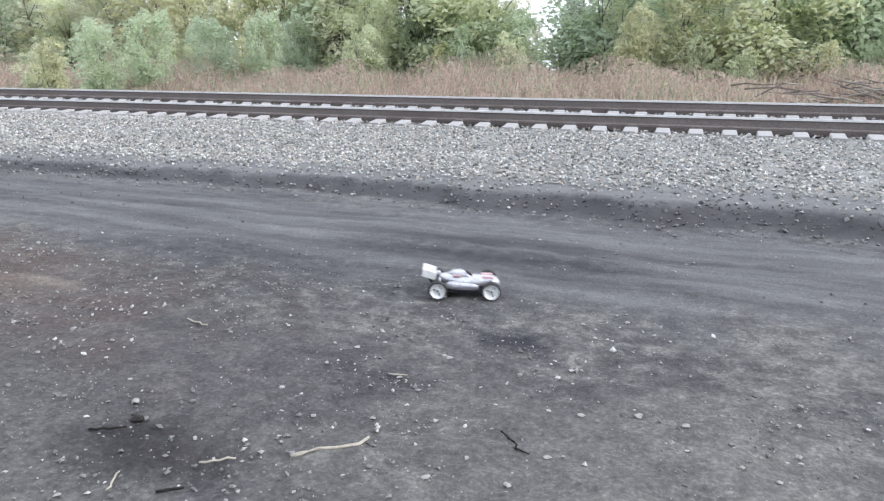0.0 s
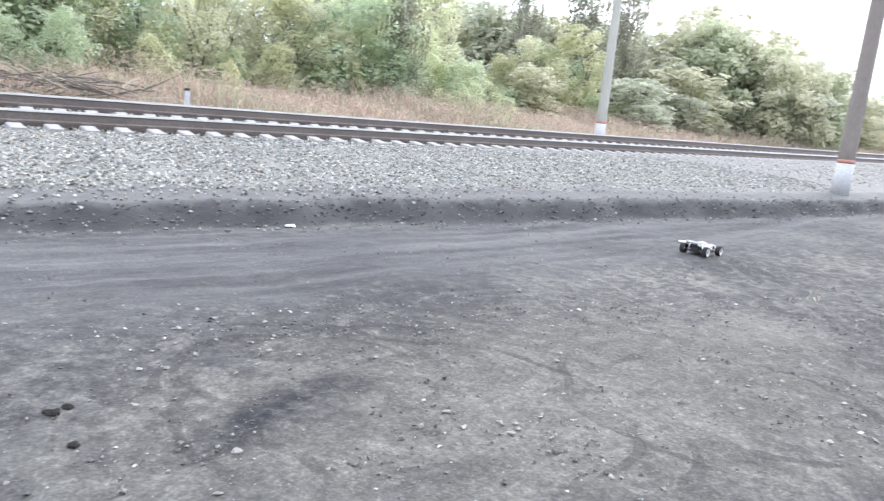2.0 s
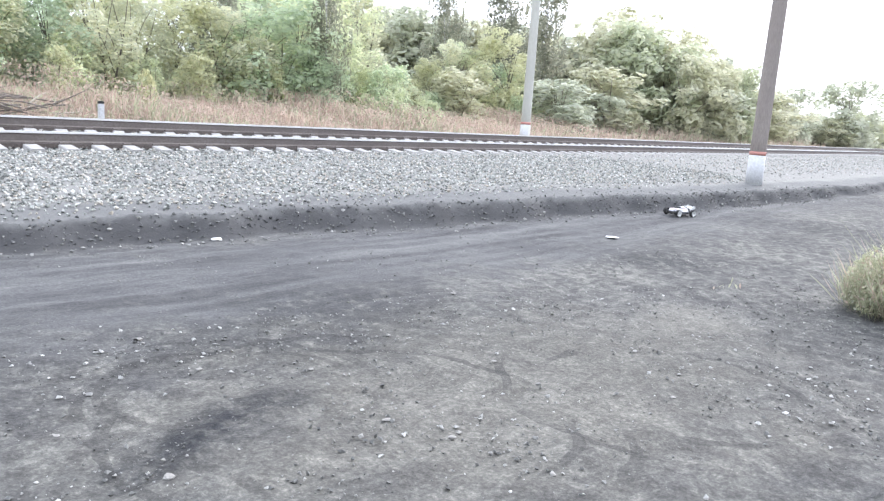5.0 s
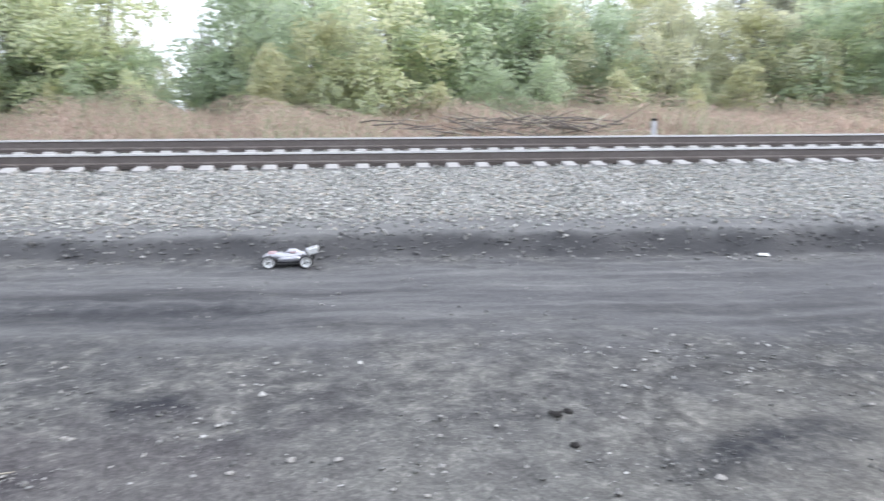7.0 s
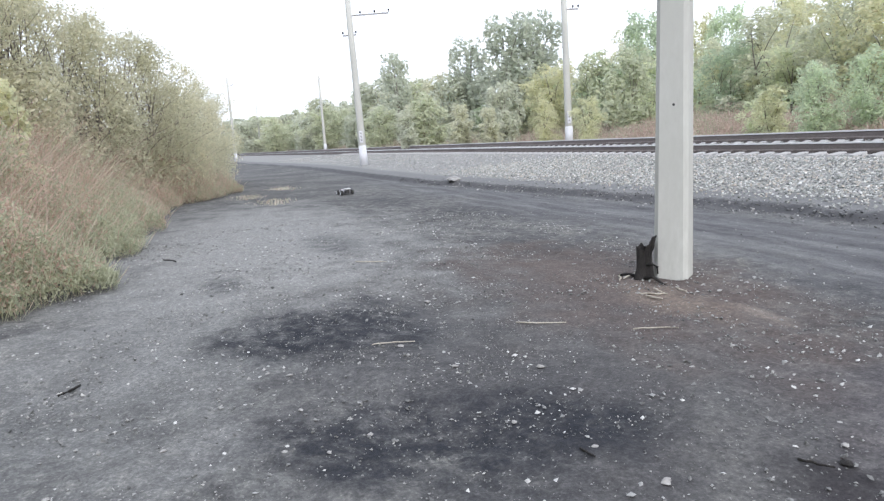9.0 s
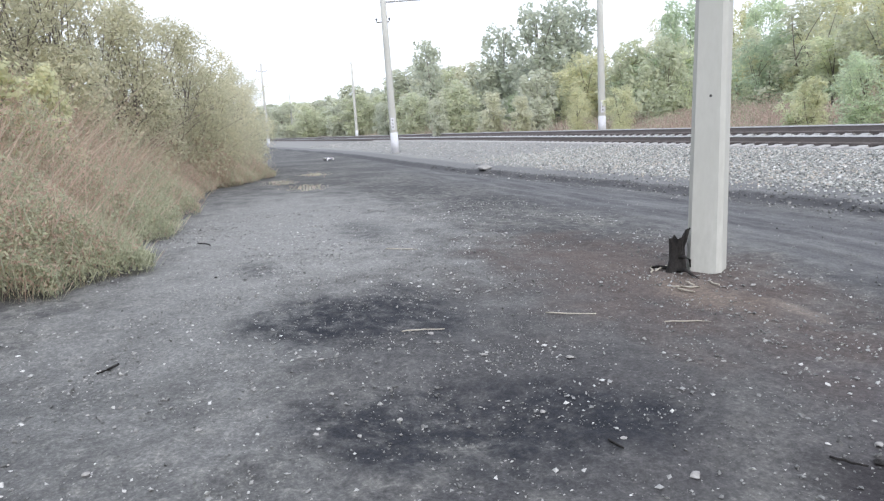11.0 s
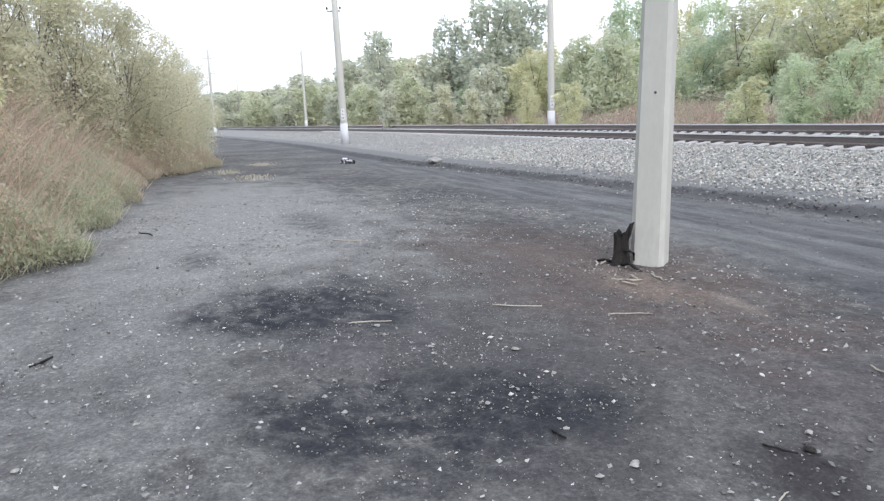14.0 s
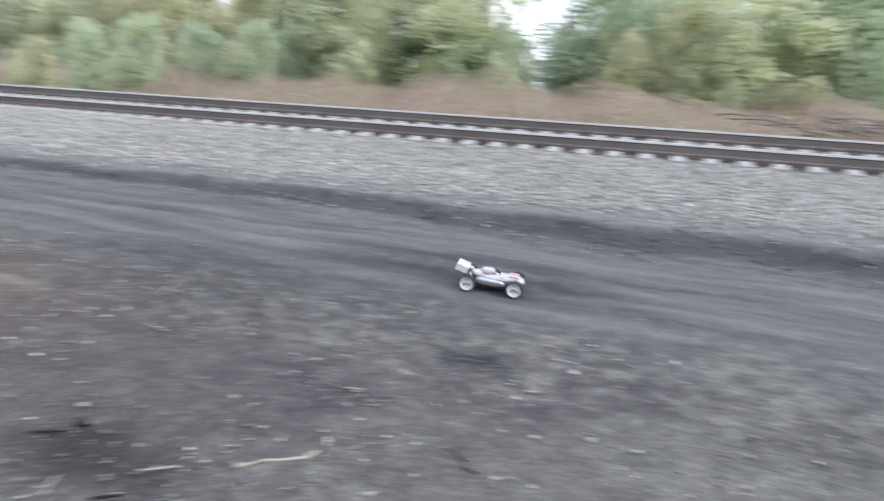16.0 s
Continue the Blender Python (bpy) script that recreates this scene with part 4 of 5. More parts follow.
def crown_leaves(rng, cl, n, style):
    weight = cl[:, 3] ** 2
    pick = rng.choice(len(cl), n, p=weight / weight.sum())
    if style == "weeping":
        p = rng.normal(0, 0.6, (n, 3))
        strand = np.floor(rng.random(n) * 9)
        p[:, 0] = 0.8 * np.cos(strand * 2.4 + pick) + 0.16 * p[:, 0]
        p[:, 1] = 0.8 * np.sin(strand * 2.4 + pick * 1.7) + 0.16 * p[:, 1]
        p[:, 2] = -np.abs(p[:, 2]) * 3.2 + 0.4
        return p * cl[pick, 3][:, None] + cl[pick, :3], None
    d = rng.normal(0, 1, (n, 3))
    d[:, 2] += 0.55
    d = unit(d)
    # shoots stand out of the clump, so the outline is ragged
    shoot = 1 + 0.55 * (np.sin(7 * d[:, 0] + 3 * pick) * np.sin(6 * d[:, 1] + pick) * np.sin(5 * d[:, 2] + 2 * pick) > 0.25) * rng.random(n)
    r = cl[pick, 3] * (0.62 + 0.42 * rng.random(n) ** 0.7) * shoot
    p = cl[pick, :3] + d * r[:, None] * np.array([1.0, 1.0, 1.15])
    up = np.zeros((n, 3))
    up[:, 2] = 0.35
    return p, unit(d + up)


def build_tree(name, h, spread, low, leaves, style, mat, bark, leaf, seed, label, category="tree", stems=1, limbs=9):
    rng = np.random.default_rng(seed)
    ob = tagged(new(name), label, category)
    cl = crown_lobes(rng, h, spread, low, int(34 + 12 * spread), style)
    bm = bmesh.new()
    tops = []
    for s in range(stems):
        a = rng.uniform(0, 6.28)
        off = 0.0 if stems == 1 else spread * 0.4
        ex, ey = off * math.cos(a), off * math.sin(a)
        path = [(ex * u * 1.2 + 0.018 * h * math.sin(3 * u + s), ey * u * 1.2 + 0.015 * h * math.cos(2 * u + s), h * 0.86 * u) for u in np.linspace(0, 1, 8)]
        tops.append(path)
        r0 = 0.011 * h / stems ** 0.6 + 0.006
        tube(bm, path, [r0 * (1 - 0.9 * u) for u in np.linspace(0, 1, 8)], 7)
    part("trunk", bm, bark, ob)
    bm = bmesh.new()
    for c in cl[:: max(1, len(cl) // limbs)]:
        path = tops[int(rng.integers(0, stems))]
        k = min(6, max(1, int(7 * (c[2] / h) * 0.7)))
        p0 = Vector(path[k])
        p2 = Vector(c[:3])
        p1 = p0.lerp(p2, 0.5) + Vector((0, 0, 0.03 * h))
        tube(bm, [p0, p1, p2], [0.0035 * h, 0.0022 * h, 0.0008 * h], 5, cap=False)
    part("branching", bm, bark, ob)
    pts, facing = crown_leaves(rng, cl, leaves, style)
    quad_cloud("crown", leaf_quads(rng, pts, leaf, 0.5 if style == "weeping" else 0.0, facing, 0.5), mat, ob)
    return ob


TREES = {
    "birch": build_tree("birch_tree", 9.0, 1.9, 2.0, 8000, "weeping", M_LEAF["birch"], M_BIRCH, 0.17, 1, "tall birch with white trunk and thin drooping crown"),
    "broad": build_tree("broadleaf_tree", 7.5, 2.4, 0.1, 8000, "round", M_LEAF["green"], M_BARK, 0.2, 2, "green broadleaf tree turning at the tips"),
    "dark": build_tree("dark_tree", 6.0, 2.3, 0.1, 8000, "round", M_LEAF["dark"], M_BARK, 0.185, 3, "dense deep green bushy tree", stems=3),
    "yellow": build_tree("yellow_tree", 6.5, 2.0, 0.1, 7000, "round", M_LEAF["yellow"], M_BARK, 0.19, 4, "tree with yellowing autumn leaves", stems=2),
    "olive": build_tree("olive_tree", 8.0, 2.2, 0.1, 8000, "round", M_LEAF["olive"], M_BARK, 0.195, 5, "olive-green tree with thinning autumn crown", stems=2),
    "shrub": build_tree("green_shrub", 2.6, 0.9, 0.1, 3400, "round", M_LEAF["green"], M_BARK, 0.11, 6, "fresh green shrub at the wood's edge", "shrub", stems=4),
    "shrub_yellow": build_tree("yellow_shrub", 2.4, 0.7, 0.1, 3400, "column", M_LEAF["yellow"], M_BARK, 0.1, 7, "yellow-green young shrub at the wood's edge", "shrub", stems=3),
    "thicket": build_tree("thicket_tree", 5.0, 1.9, 0.1, 19000, "round", M_THICKET, M_GREYWOOD, 0.078, 11, "dense olive-green thicket tree with thin bare twigs", stems=5, limbs=40),
    "far_birch": build_tree("distant_birch", 9.0, 2.1, 1.0, 5000, "weeping", M_FAR_HAZED["far_birch"], M_GREYWOOD, 0.3, 12, "tall distant birch, haze put into its leaf colour"),
    "far_broad": build_tree("distant_tree", 7.5, 2.6, 0.0, 4600, "round", M_FAR_HAZED["far_broad"], M_GREYWOOD, 0.36, 8, "distant green tree, haze put into its pale leaf colour", stems=2),
    "far_olive": build_tree("distant_tree", 7.5, 2.4, 0.0, 4600, "round", M_FAR_HAZED["far_olive"], M_GREYWOOD, 0.36, 9, "distant olive tree, haze put into its leaf colour", stems=2),
    "far_yellow": build_tree("distant_tree", 7.5, 2.5, 0.0, 4600, "round", M_FAR_HAZED["far_yellow"], M_GREYWOOD, 0.36, 10, "distant yellowing tree, haze put into its leaf colour", stems=2),
}
USED = set()


def plant(kind, x, y, h, wide=1.0, turn=None):
    base = TREES[kind]
    rng = random.Random(int(x * 131 + y * 17))
    native = {"birch": 9.0, "broad": 7.5, "dark": 6.0, "yellow": 6.5, "olive": 8.0, "shrub": 2.6, "shrub_yellow": 2.4, "thicket": 5.0, "far_birch": 9.0, "far_broad": 7.5, "far_olive": 7.5, "far_yellow": 7.5}[kind]
    k = h / native
    m = pose(x, y, gz(x, y) - 0.05, 0, 0, rng.uniform(0, 360) if turn is None else turn) @ Matrix.Diagonal((k * wide, k * wide, k, 1))
    if kind not in USED:
        USED.add(kind)
        base.matrix_basis = m
        return base
    ob = base.copy()
    made = {base: ob}
    scene.collection.objects.link(ob)
    for o in base.children_recursive:
        made[o] = o.copy()
        scene.collection.objects.link(made[o])
        made[o].parent = made[o.parent]
    ob.matrix_basis = m
    return ob


def build_wood():
    # single trees that stand out
    for kind, x, y, h, wide in [
        ("birch", 18.7, 23.9, 7.7, 0.6),
        ("birch", 31.1, 28.8, 9.1, 0.9),
        ("birch", 37.7, 27.0, 9.4, 1.2),
        ("birch", 39.4, 31.3, 9.8, 1.2),
        ("far_yellow", 52.6, 29.5, 9.5, 1.3),
        ("far_yellow", 60.2, 27.9, 8.8, 1.2),
        ("far_olive", 65.0, 26.8, 7.0, 1.2),
        ("far_olive", 76.6, 24.1, 5.4, 1.6),
        ("far_olive", 92.5, 22.9, 7.5, 1.6),
        ("shrub", 20.9, 22.1, 1.7, 1.6),
        ("shrub", 21.0, 20.6, 1.5, 1.4),
        ("shrub", 20.0, 22.8, 1.3, 1.5),
        ("shrub_yellow", 10.3, 21.5, 1.5, 0.8),
        ("yellow", -12.3, 31.9, 5.9, 1.0),
        ("yellow", -10.5, 29.4, 4.6, 0.9),
        ("broad", -10.1, 31.6, 4.2, 1.0),
        ("olive", -10.3, 38.8, 4.2, 1.2),
        ("dark", -7.6, 41.5, 3.8, 1.2),
        ("dark", -3.5, 33.0, 6.0, 0.9),
        ("broad", -3.4, 26.0, 3.1, 0.8),
        ("shrub_yellow", -2.5, 23.0, 2.7, 0.9),
        ("shrub", -0.8, 23.2, 1.7, 1.0),
        ("shrub_yellow", 1.2, 24.2, 1.8, 0.8),
        ("shrub_yellow", 2.8, 24.0, 1.5, 1.0),
        ("dark", 2.0, 28.1, 3.1, 1.1),
        ("dark", 4.3, 28.9, 3.6, 1.0),
        ("olive", -0.5, 34.2, 6.3, 0.9),
        ("dark", -17.8, 17.7, 2.4, 1.1),
        ("dark", -17.0, 19.1, 2.7, 1.1),
        ("dark", -15.9, 20.7, 2.4, 1.1),
        ("dark", -14.5, 21.7, 2.6, 1.0),
        ("shrub_yellow", -17.2, 15.4, 1.6, 1.3),
        ("broad", -11.8, 24.4, 3.3, 1.0),
        ("broad", -8.3, 25.8, 2.6, 1.0),
        ("shrub", -6.6, 23.7, 1.9, 1.2),
        ("shrub_yellow", -2.3, 23.9, 2.4, 1.3),
        ("shrub_yellow", -1.3, 24.0, 1.8, 1.2),
        ("far_birch", -57.0, 24.4, 10.4, 1.5),
        ("far_birch", -57.8, 27.3, 10.7, 1.4),
        ("far_birch", -61.8, 23.2, 9.3, 1.2),
        ("far_birch", -82.2, 21.5, 10.6, 1.3),
        ("far_broad", -33.7, 21.4, 4.6, 1.0),
        ("far_broad", -43.3, 24.9, 5.4, 1.1),
        ("far_yellow", -66.6, 21.4, 6.4, 1.3),
        ("far_olive", -46.0, 19.5, 4.2, 1.1),
        ("yellow", -34.1, 16.6, 2.4, 1.1),
        ("far_yellow", -41.8, 16.5, 2.4, 1.2),
        ("far_yellow", -45.2, 15.9, 2.8, 1.2),
        ("far_broad", -53.6, 16.2, 4.1, 1.3),
        ("far_olive", -53.0, 14.5, 2.9, 1.2),
        ("far_broad", -72.9, 17.4, 4.4, 1.5),
        ("far_olive", -78.5, 15.6, 3.9, 1.5),
        ("far_broad", -108.6, 17.5, 6.0, 1.6),
        ("far_olive", -118.9, 16.4, 5.3, 1.6),
        ("far_broad", -129.5, 12.0, 5.0, 1.8),
        ("far_olive", -149.7, 9.6, 6.9, 1.8),
        ("yellow", -29.6, 16.5, 2.2, 1.2),
        ("shrub", -20.2, 17.8, 1.7, 1.2),
    ]:
        plant(kind, x, y, h, wide)
    # a stand of yellowing trees at the bend, haze in their leaf colour
    rng = random.Random(77)
    for i in range(18):
        az, d = radians(58.5 + 0.62 * i + rng.uniform(-0.4, 0.4)), rng.uniform(52, 64)
        plant(rng.choice(["far_yellow", "far_yellow", "far_olive", "far_broad"]), d * math.sin(az), d * math.cos(az), (9.0 - 0.22 * i) * rng.uniform(0.85, 1.05), rng.uniform(1.1, 1.5))
    # the closed wood behind them, and its shrubby edge
    rng = random.Random(9)
    kinds = ["broad", "dark", "olive", "yellow", "broad", "dark", "birch", "olive"]
    for i in range(46):
        x = -44 + 1.7 * i + rng.uniform(-0.6, 0.6)
        d = rng.uniform(0, 5)
        if in_gap(x, float(track_y(x)) + 14.5 + d) or rng.random() < 0.26:
            continue
        hh = rng.uniform(5.0, 7.6)
        plant(rng.choice(kinds), x, float(track_y(x)) + 14.5 + d, hh, rng.uniform(0.95, 1.25))
    for i in range(40):
        x = -60 + 2.6 * i + rng.uniform(-0.8, 0.8)
        y = float(track_y(x)) + 24 + rng.uniform(0, 7)
        low = in_gap(x, y, 0.8)
        plant(rng.choice(kinds), x, y, rng.uniform(4.5, 5.2) if low else rng.uniform(6.0, 9.4), rng.uniform(0.8, 1.15))
    for i in range(62):
        x = -56 + 1.6 * i + rng.uniform(-0.6, 0.6)
        y = float(track_y(x)) + 11.5 + rng.uniform(0, 3)
        low = in_gap(x, y)
        plant(rng.choice(["broad", "olive", "dark", "yellow", "broad"]), x, y, rng.uniform(2.2, 2.9) if low else rng.uniform(3.2, 5.6), rng.uniform(1.2, 1.7))
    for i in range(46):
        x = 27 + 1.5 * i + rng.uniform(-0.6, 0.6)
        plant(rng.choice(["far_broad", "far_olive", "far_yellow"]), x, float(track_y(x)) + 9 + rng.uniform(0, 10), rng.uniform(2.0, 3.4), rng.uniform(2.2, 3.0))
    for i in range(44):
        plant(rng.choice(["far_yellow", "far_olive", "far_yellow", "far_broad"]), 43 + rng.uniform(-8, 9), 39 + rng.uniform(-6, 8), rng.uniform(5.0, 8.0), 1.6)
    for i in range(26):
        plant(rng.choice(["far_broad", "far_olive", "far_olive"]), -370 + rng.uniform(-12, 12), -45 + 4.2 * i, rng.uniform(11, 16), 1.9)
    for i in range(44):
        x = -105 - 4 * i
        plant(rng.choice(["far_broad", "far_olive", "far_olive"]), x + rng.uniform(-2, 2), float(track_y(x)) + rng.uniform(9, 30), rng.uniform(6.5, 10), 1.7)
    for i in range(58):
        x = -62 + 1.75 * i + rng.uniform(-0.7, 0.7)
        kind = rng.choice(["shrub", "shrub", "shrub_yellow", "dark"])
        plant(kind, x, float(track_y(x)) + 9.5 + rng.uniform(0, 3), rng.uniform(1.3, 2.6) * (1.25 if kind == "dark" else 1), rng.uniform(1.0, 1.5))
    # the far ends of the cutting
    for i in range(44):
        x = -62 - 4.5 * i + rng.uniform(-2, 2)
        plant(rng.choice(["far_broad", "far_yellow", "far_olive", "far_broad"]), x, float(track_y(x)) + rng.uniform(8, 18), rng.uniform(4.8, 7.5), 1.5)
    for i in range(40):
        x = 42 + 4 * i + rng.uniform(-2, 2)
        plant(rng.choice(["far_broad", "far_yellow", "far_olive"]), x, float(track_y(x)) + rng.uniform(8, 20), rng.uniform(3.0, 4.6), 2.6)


def in_gap(x, y, margin=0.0):
    """Whether a tree at this place would close one of the openings in the wood."""
    q = x * 28.5 / y
    return any(a - margin < q < b + margin for a, b in GAPS)


GAPS = [(-8.5, -4.6), (24.5, 29.5), (38.5, 60)]
build_wood()


# ---- thicket on the near side ----
def build_thicket():
    rng = random.Random(31)
    for x, y, h in ((-26.5, -0.1, 3.2), (-25.2, -0.4, 3.9), (-24.0, -0.8, 4.3), (-22.8, -1.3, 4.6), (-21.5, -1.9, 4.9), (-20.2, -2.2, 4.8), (-19, -2.9, 5.1),
                    (-17.5, -3.2, 5.0), (-16.2, -3.9, 5.2), (-14.8, -4.3, 5.0), (-13.4, -4.8, 5.2), (-12.2, -5.6, 5.0), (-28.5, 0.1, 3.4), (-30.5, 0.3, 3.6), (-33, 0.5, 4.0), (-36, 0.4, 4.4)):
        plant("thicket", x, y - 0.65, 1.05 * h + rng.uniform(-0.2, 0.3), 1.0)
    for i in range(12):
        x = -11 - 1.4 * i
        plant(rng.choice(["olive", "thicket"]), x, -8.2 + rng.uniform(-1, 1), rng.uniform(6.2, 7.2), 1.1)
    for x, y, h in ((-11.2, -3.6, 2.9), (-12.6, -3.0, 2.6), (-10.0, -4.2, 2.6)):
        plant("shrub_yellow", x, y, h, 1.15)
    # behind the camera, closing the place
    for i in range(14):
        plant(rng.choice(["broad", "dark", "olive"]), -14 + 3 * i, -16 + rng.uniform(-2, 2), rng.uniform(6, 8), 1.3)


build_thicket()


# ---- weeds and dry grass ----
def blades(name, base, height, width, mats, index, seed, label, category, lean=0.35):
    """Bent blades, each a narrow kite standing on its place."""
    rng = np.random.default_rng(seed)
    n = len(base)
    a = rng.uniform(0, 6.28, n)
    side = np.stack([np.cos(a), np.sin(a), np.zeros(n)], -1) * (np.asarray(width) * 0.5)[:, None]
    tip = rng.normal(0, lean, (n, 3))
    tip[:, 2] = 1.0
    tip *= np.asarray(height)[:, None]
    mid = tip * 0.55 + rng.normal(0, 0.04, (n, 3)) * np.asarray(height)[:, None]
    mid[:, 2] = tip[:, 2] * 0.6
    q = np.stack([base, base + mid - side, base + tip, base + mid + side], 1)
    ob = quad_cloud(name, q, mats, index=index)
    return tagged(ob, label, category, kind="stuff")


def build_weeds():
    rng = np.random.default_rng(41)
    # rusty strip beyond the track
    n = 60000
    x = np.concatenate([rng.uniform(-34, 30, int(n * 0.75)), rng.uniform(-90, 70, n - int(n * 0.75))])
    s = rng.uniform(4.3, 10.5, n)
    y = track_y(x) + s
    clump = 0.6 + 0.5 * np.sin(0.9 * x + 0.5 * s) * np.sin(0.37 * x + 1.3) + 0.25 * np.sin(2.3 * x)
    h = np.clip(rng.uniform(0.3, 0.85, n) * (0.55 + 0.6 * clump), 0.15, 1.3) * np.interp(s, [4.3, 6, 10], [0.5, 0.9, 1.15])
    idx = (rng.random(n) < 0.16 + 0.3 * (np.sin(0.6 * x + 2) > 0.55)).astype(int)
    blades("dry_grass", np.stack([x, y, ground_z(x, y) - 0.02], -1), h, 0.03 + 0.03 * rng.random(n), [M_WEED_BROWN, M_WEED_GREEN], idx, 42, "rusty dry grass and weeds beyond the track", "dry grass", 0.3)
    # bank of weeds on the near side
    n = 26000
    x = -7.2 - 21 * rng.random(n) ** 1.25
    front = np.interp(x, [-27.5, -24, -20, -16, -12, -9, -7], [0.9, 0.2, -1.35, -1.35, -1.4, -1.4, -1.9])
    d = 4.2 * rng.random(n) ** 1.3
    y = front - d + 0.25 * np.sin(2.1 * x) + 0.15 * np.sin(5.3 * x + 1)
    tall = np.interp(d, [0, 0.5, 1.6, 3, 4.2], [0.3, 0.8, 1.7, 2.3, 2.5]) * np.interp(x, [-28, -20, -12, -7], [0.9, 1.0, 1.05, 0.8])
    h = tall * rng.uniform(0.55, 1.1, n)
    idx = (rng.random(n) < np.interp(d, [0, 1.0, 2.2, 4], [0.85, 0.5, 0.12, 0.06]) * np.interp(x, [-20, -14, -10], [0.5, 0.8, 1.0])).astype(int)
    blades("weed_bank", np.stack([x, y, ground_z(x, y) - 0.02], -1), h, 0.005 + 0.008 * rng.random(n), [M_WEED_RUST, M_WEED_GREEN], idx, 43, "tall bank of rusty and green weeds beside the lane", "weeds", 0.5)
    n = 300000
    x = -7.2 - 21 * rng.random(n) ** 1.25
    front = np.interp(x, [-27.5, -24, -20, -16, -12, -9, -7], [0.9, 0.2, -1.35, -1.35, -1.4, -1.4, -1.9])
    d = 4.2 * rng.random(n) ** 1.1
    lumps = 0.84 + 0.34 * np.sin(2.3 * x + 1.3 * d) * np.sin(2.0 * d + 0.7 * x) + 0.2 * np.sin(5.7 * x + 3 * d) * np.sin(4.1 * d)
    y = front - d + 0.25 * np.sin(2.1 * x) + 0.15 * np.sin(5.3 * x + 1)
    tall = np.interp(d, [0, 0.5, 1.6, 3, 4.2], [0.25, 0.75, 1.7, 2.35, 2.5]) * np.interp(x, [-28, -20, -12, -7], [0.9, 1.0, 1.05, 0.8]) * lumps
    z = ground_z(x, y) + tall * (1 - 0.75 * rng.random(n) ** 1.6)
    patch = np.sin(1.3 * x + 2.1 * d) * np.sin(1.9 * d - 0.8 * x + 2)
    idx = (rng.random(n) < np.clip(np.interp(d, [0, 1.0, 2.2, 4], [0.8, 0.5, 0.1, 0.05]) * np.interp(x, [-20, -14, -10], [0.5, 0.8, 1.0]) + 0.35 * (patch > 0.45), 0, 1)).astype(int)
    tagged(quad_cloud("weed_plumes", leaf_quads(rng, np.stack([x, y, z], -1), 0.046, -0.35), [M_WEED_RUST, M_WEED_GREEN], index=idx), "feathery rusty plumes and green leaves of the weed bank", "weeds", kind="stuff")
    n = 90000
    x = np.concatenate([rng.uniform(-36, 32, int(n * 0.75)), rng.uniform(-90, 70, n - int(n * 0.75))])
    s = rng.uniform(4.6, 10.8, n)
    y = track_y(x) + s
    clump = 0.6 + 0.5 * np.sin(0.9 * x + 0.5 * s) * np.sin(0.37 * x + 1.3) + 0.25 * np.sin(2.3 * x + s)
    z = ground_z(x, y) + np.clip(0.35 + 0.75 * clump, 0.2, 1.3) * np.interp(s, [4.6, 6, 10], [0.5, 0.9, 1.15]) * (1 - 0.8 * rng.random(n) ** 1.4)
    idx = (rng.random(n) < 0.12 + 0.4 * (np.sin(0.6 * x + 2 + 0.4 * s) > 0.6)).astype(int)
    tagged(quad_cloud("dry_weed_plumes", leaf_quads(rng, np.stack([x, y, z], -1), 0.085, -0.6), [M_WEED_BROWN, M_WEED_GREEN], index=idx), "feathery rusty weed heads beyond the track", "weeds", kind="stuff")
    # low mats of grass at its end
    n = 1000
    cx = rng.choice([-22.0, -25.5, -19.2, 7.7], n, p=[0.345, 0.335, 0.31, 0.01])
    cy = np.interp(cx, [-25.5, -22.0, -19.2, 7.7], [2.2, 0.9, 1.4, 3.1])
    x, y = cx + rng.normal(0, 0.55, n) * np.where(cx > 0, 0.2, 1), cy + rng.normal(0, 0.22, n) * np.where(cx > 0, 0.4, 1)
    blades("grass_mat", np.stack([x, y, ground_z(x, y) - 0.01], -1), rng.uniform(0.02, 0.08, n), 0.012 + 0.01 * rng.random(n), [M_WEED_BROWN, M_WEED_GREEN], (rng.random(n) < 0.5).astype(int), 44, "low dry grass patches at the lane's edge", "grass", 0.6)
    # bush of weeds on the other side
    n = 3500
    t, r = rng.uniform(0, 6.28, n), 0.95 * rng.random(n) ** 0.6
    x, y = 8.0 + r * np.cos(t) * 0.85, 1.15 + r * np.sin(t) * 0.95
    h = (0.95 - 0.55 * r) * rng.uniform(0.5, 1.1, n)
    blades("weed_bush", np.stack([x, y, ground_z(x, y) - 0.01], -1), h, 0.006 + 0.008 * rng.random(n), [M_WEED_GREEN, M_WEED_BROWN], (rng.random(n) < 0.18).astype(int), 45, "bush of grey-green weeds at the edge of the ground", "weeds", 0.38)

    n = 26000
    t, r = rng.uniform(0, 6.28, n), 0.95 * rng.random(n) ** 0.6
    x, y = 8.0 + r * np.cos(t) * 0.85, 1.15 + r * np.sin(t) * 0.95
    z = ground_z(x, y) + (1.0 - 0.62 * r) * (0.82 + 0.2 * np.sin(9 * x + 4 * y) + 0.16 * np.sin(17 * x - 13 * y)) * (1 - 0.8 * rng.random(n) ** 1.4)
    tagged(quad_cloud("weed_bush_leaves", leaf_quads(rng, np.stack([x, y, z], -1), 0.04, -0.3), [M_WEED_GREEN, M_WEED_BROWN], index=(rng.random(n) < 0.15).astype(int)), "small grey-green leaves of a weed bush", "weeds", kind="stuff")


build_weeds()


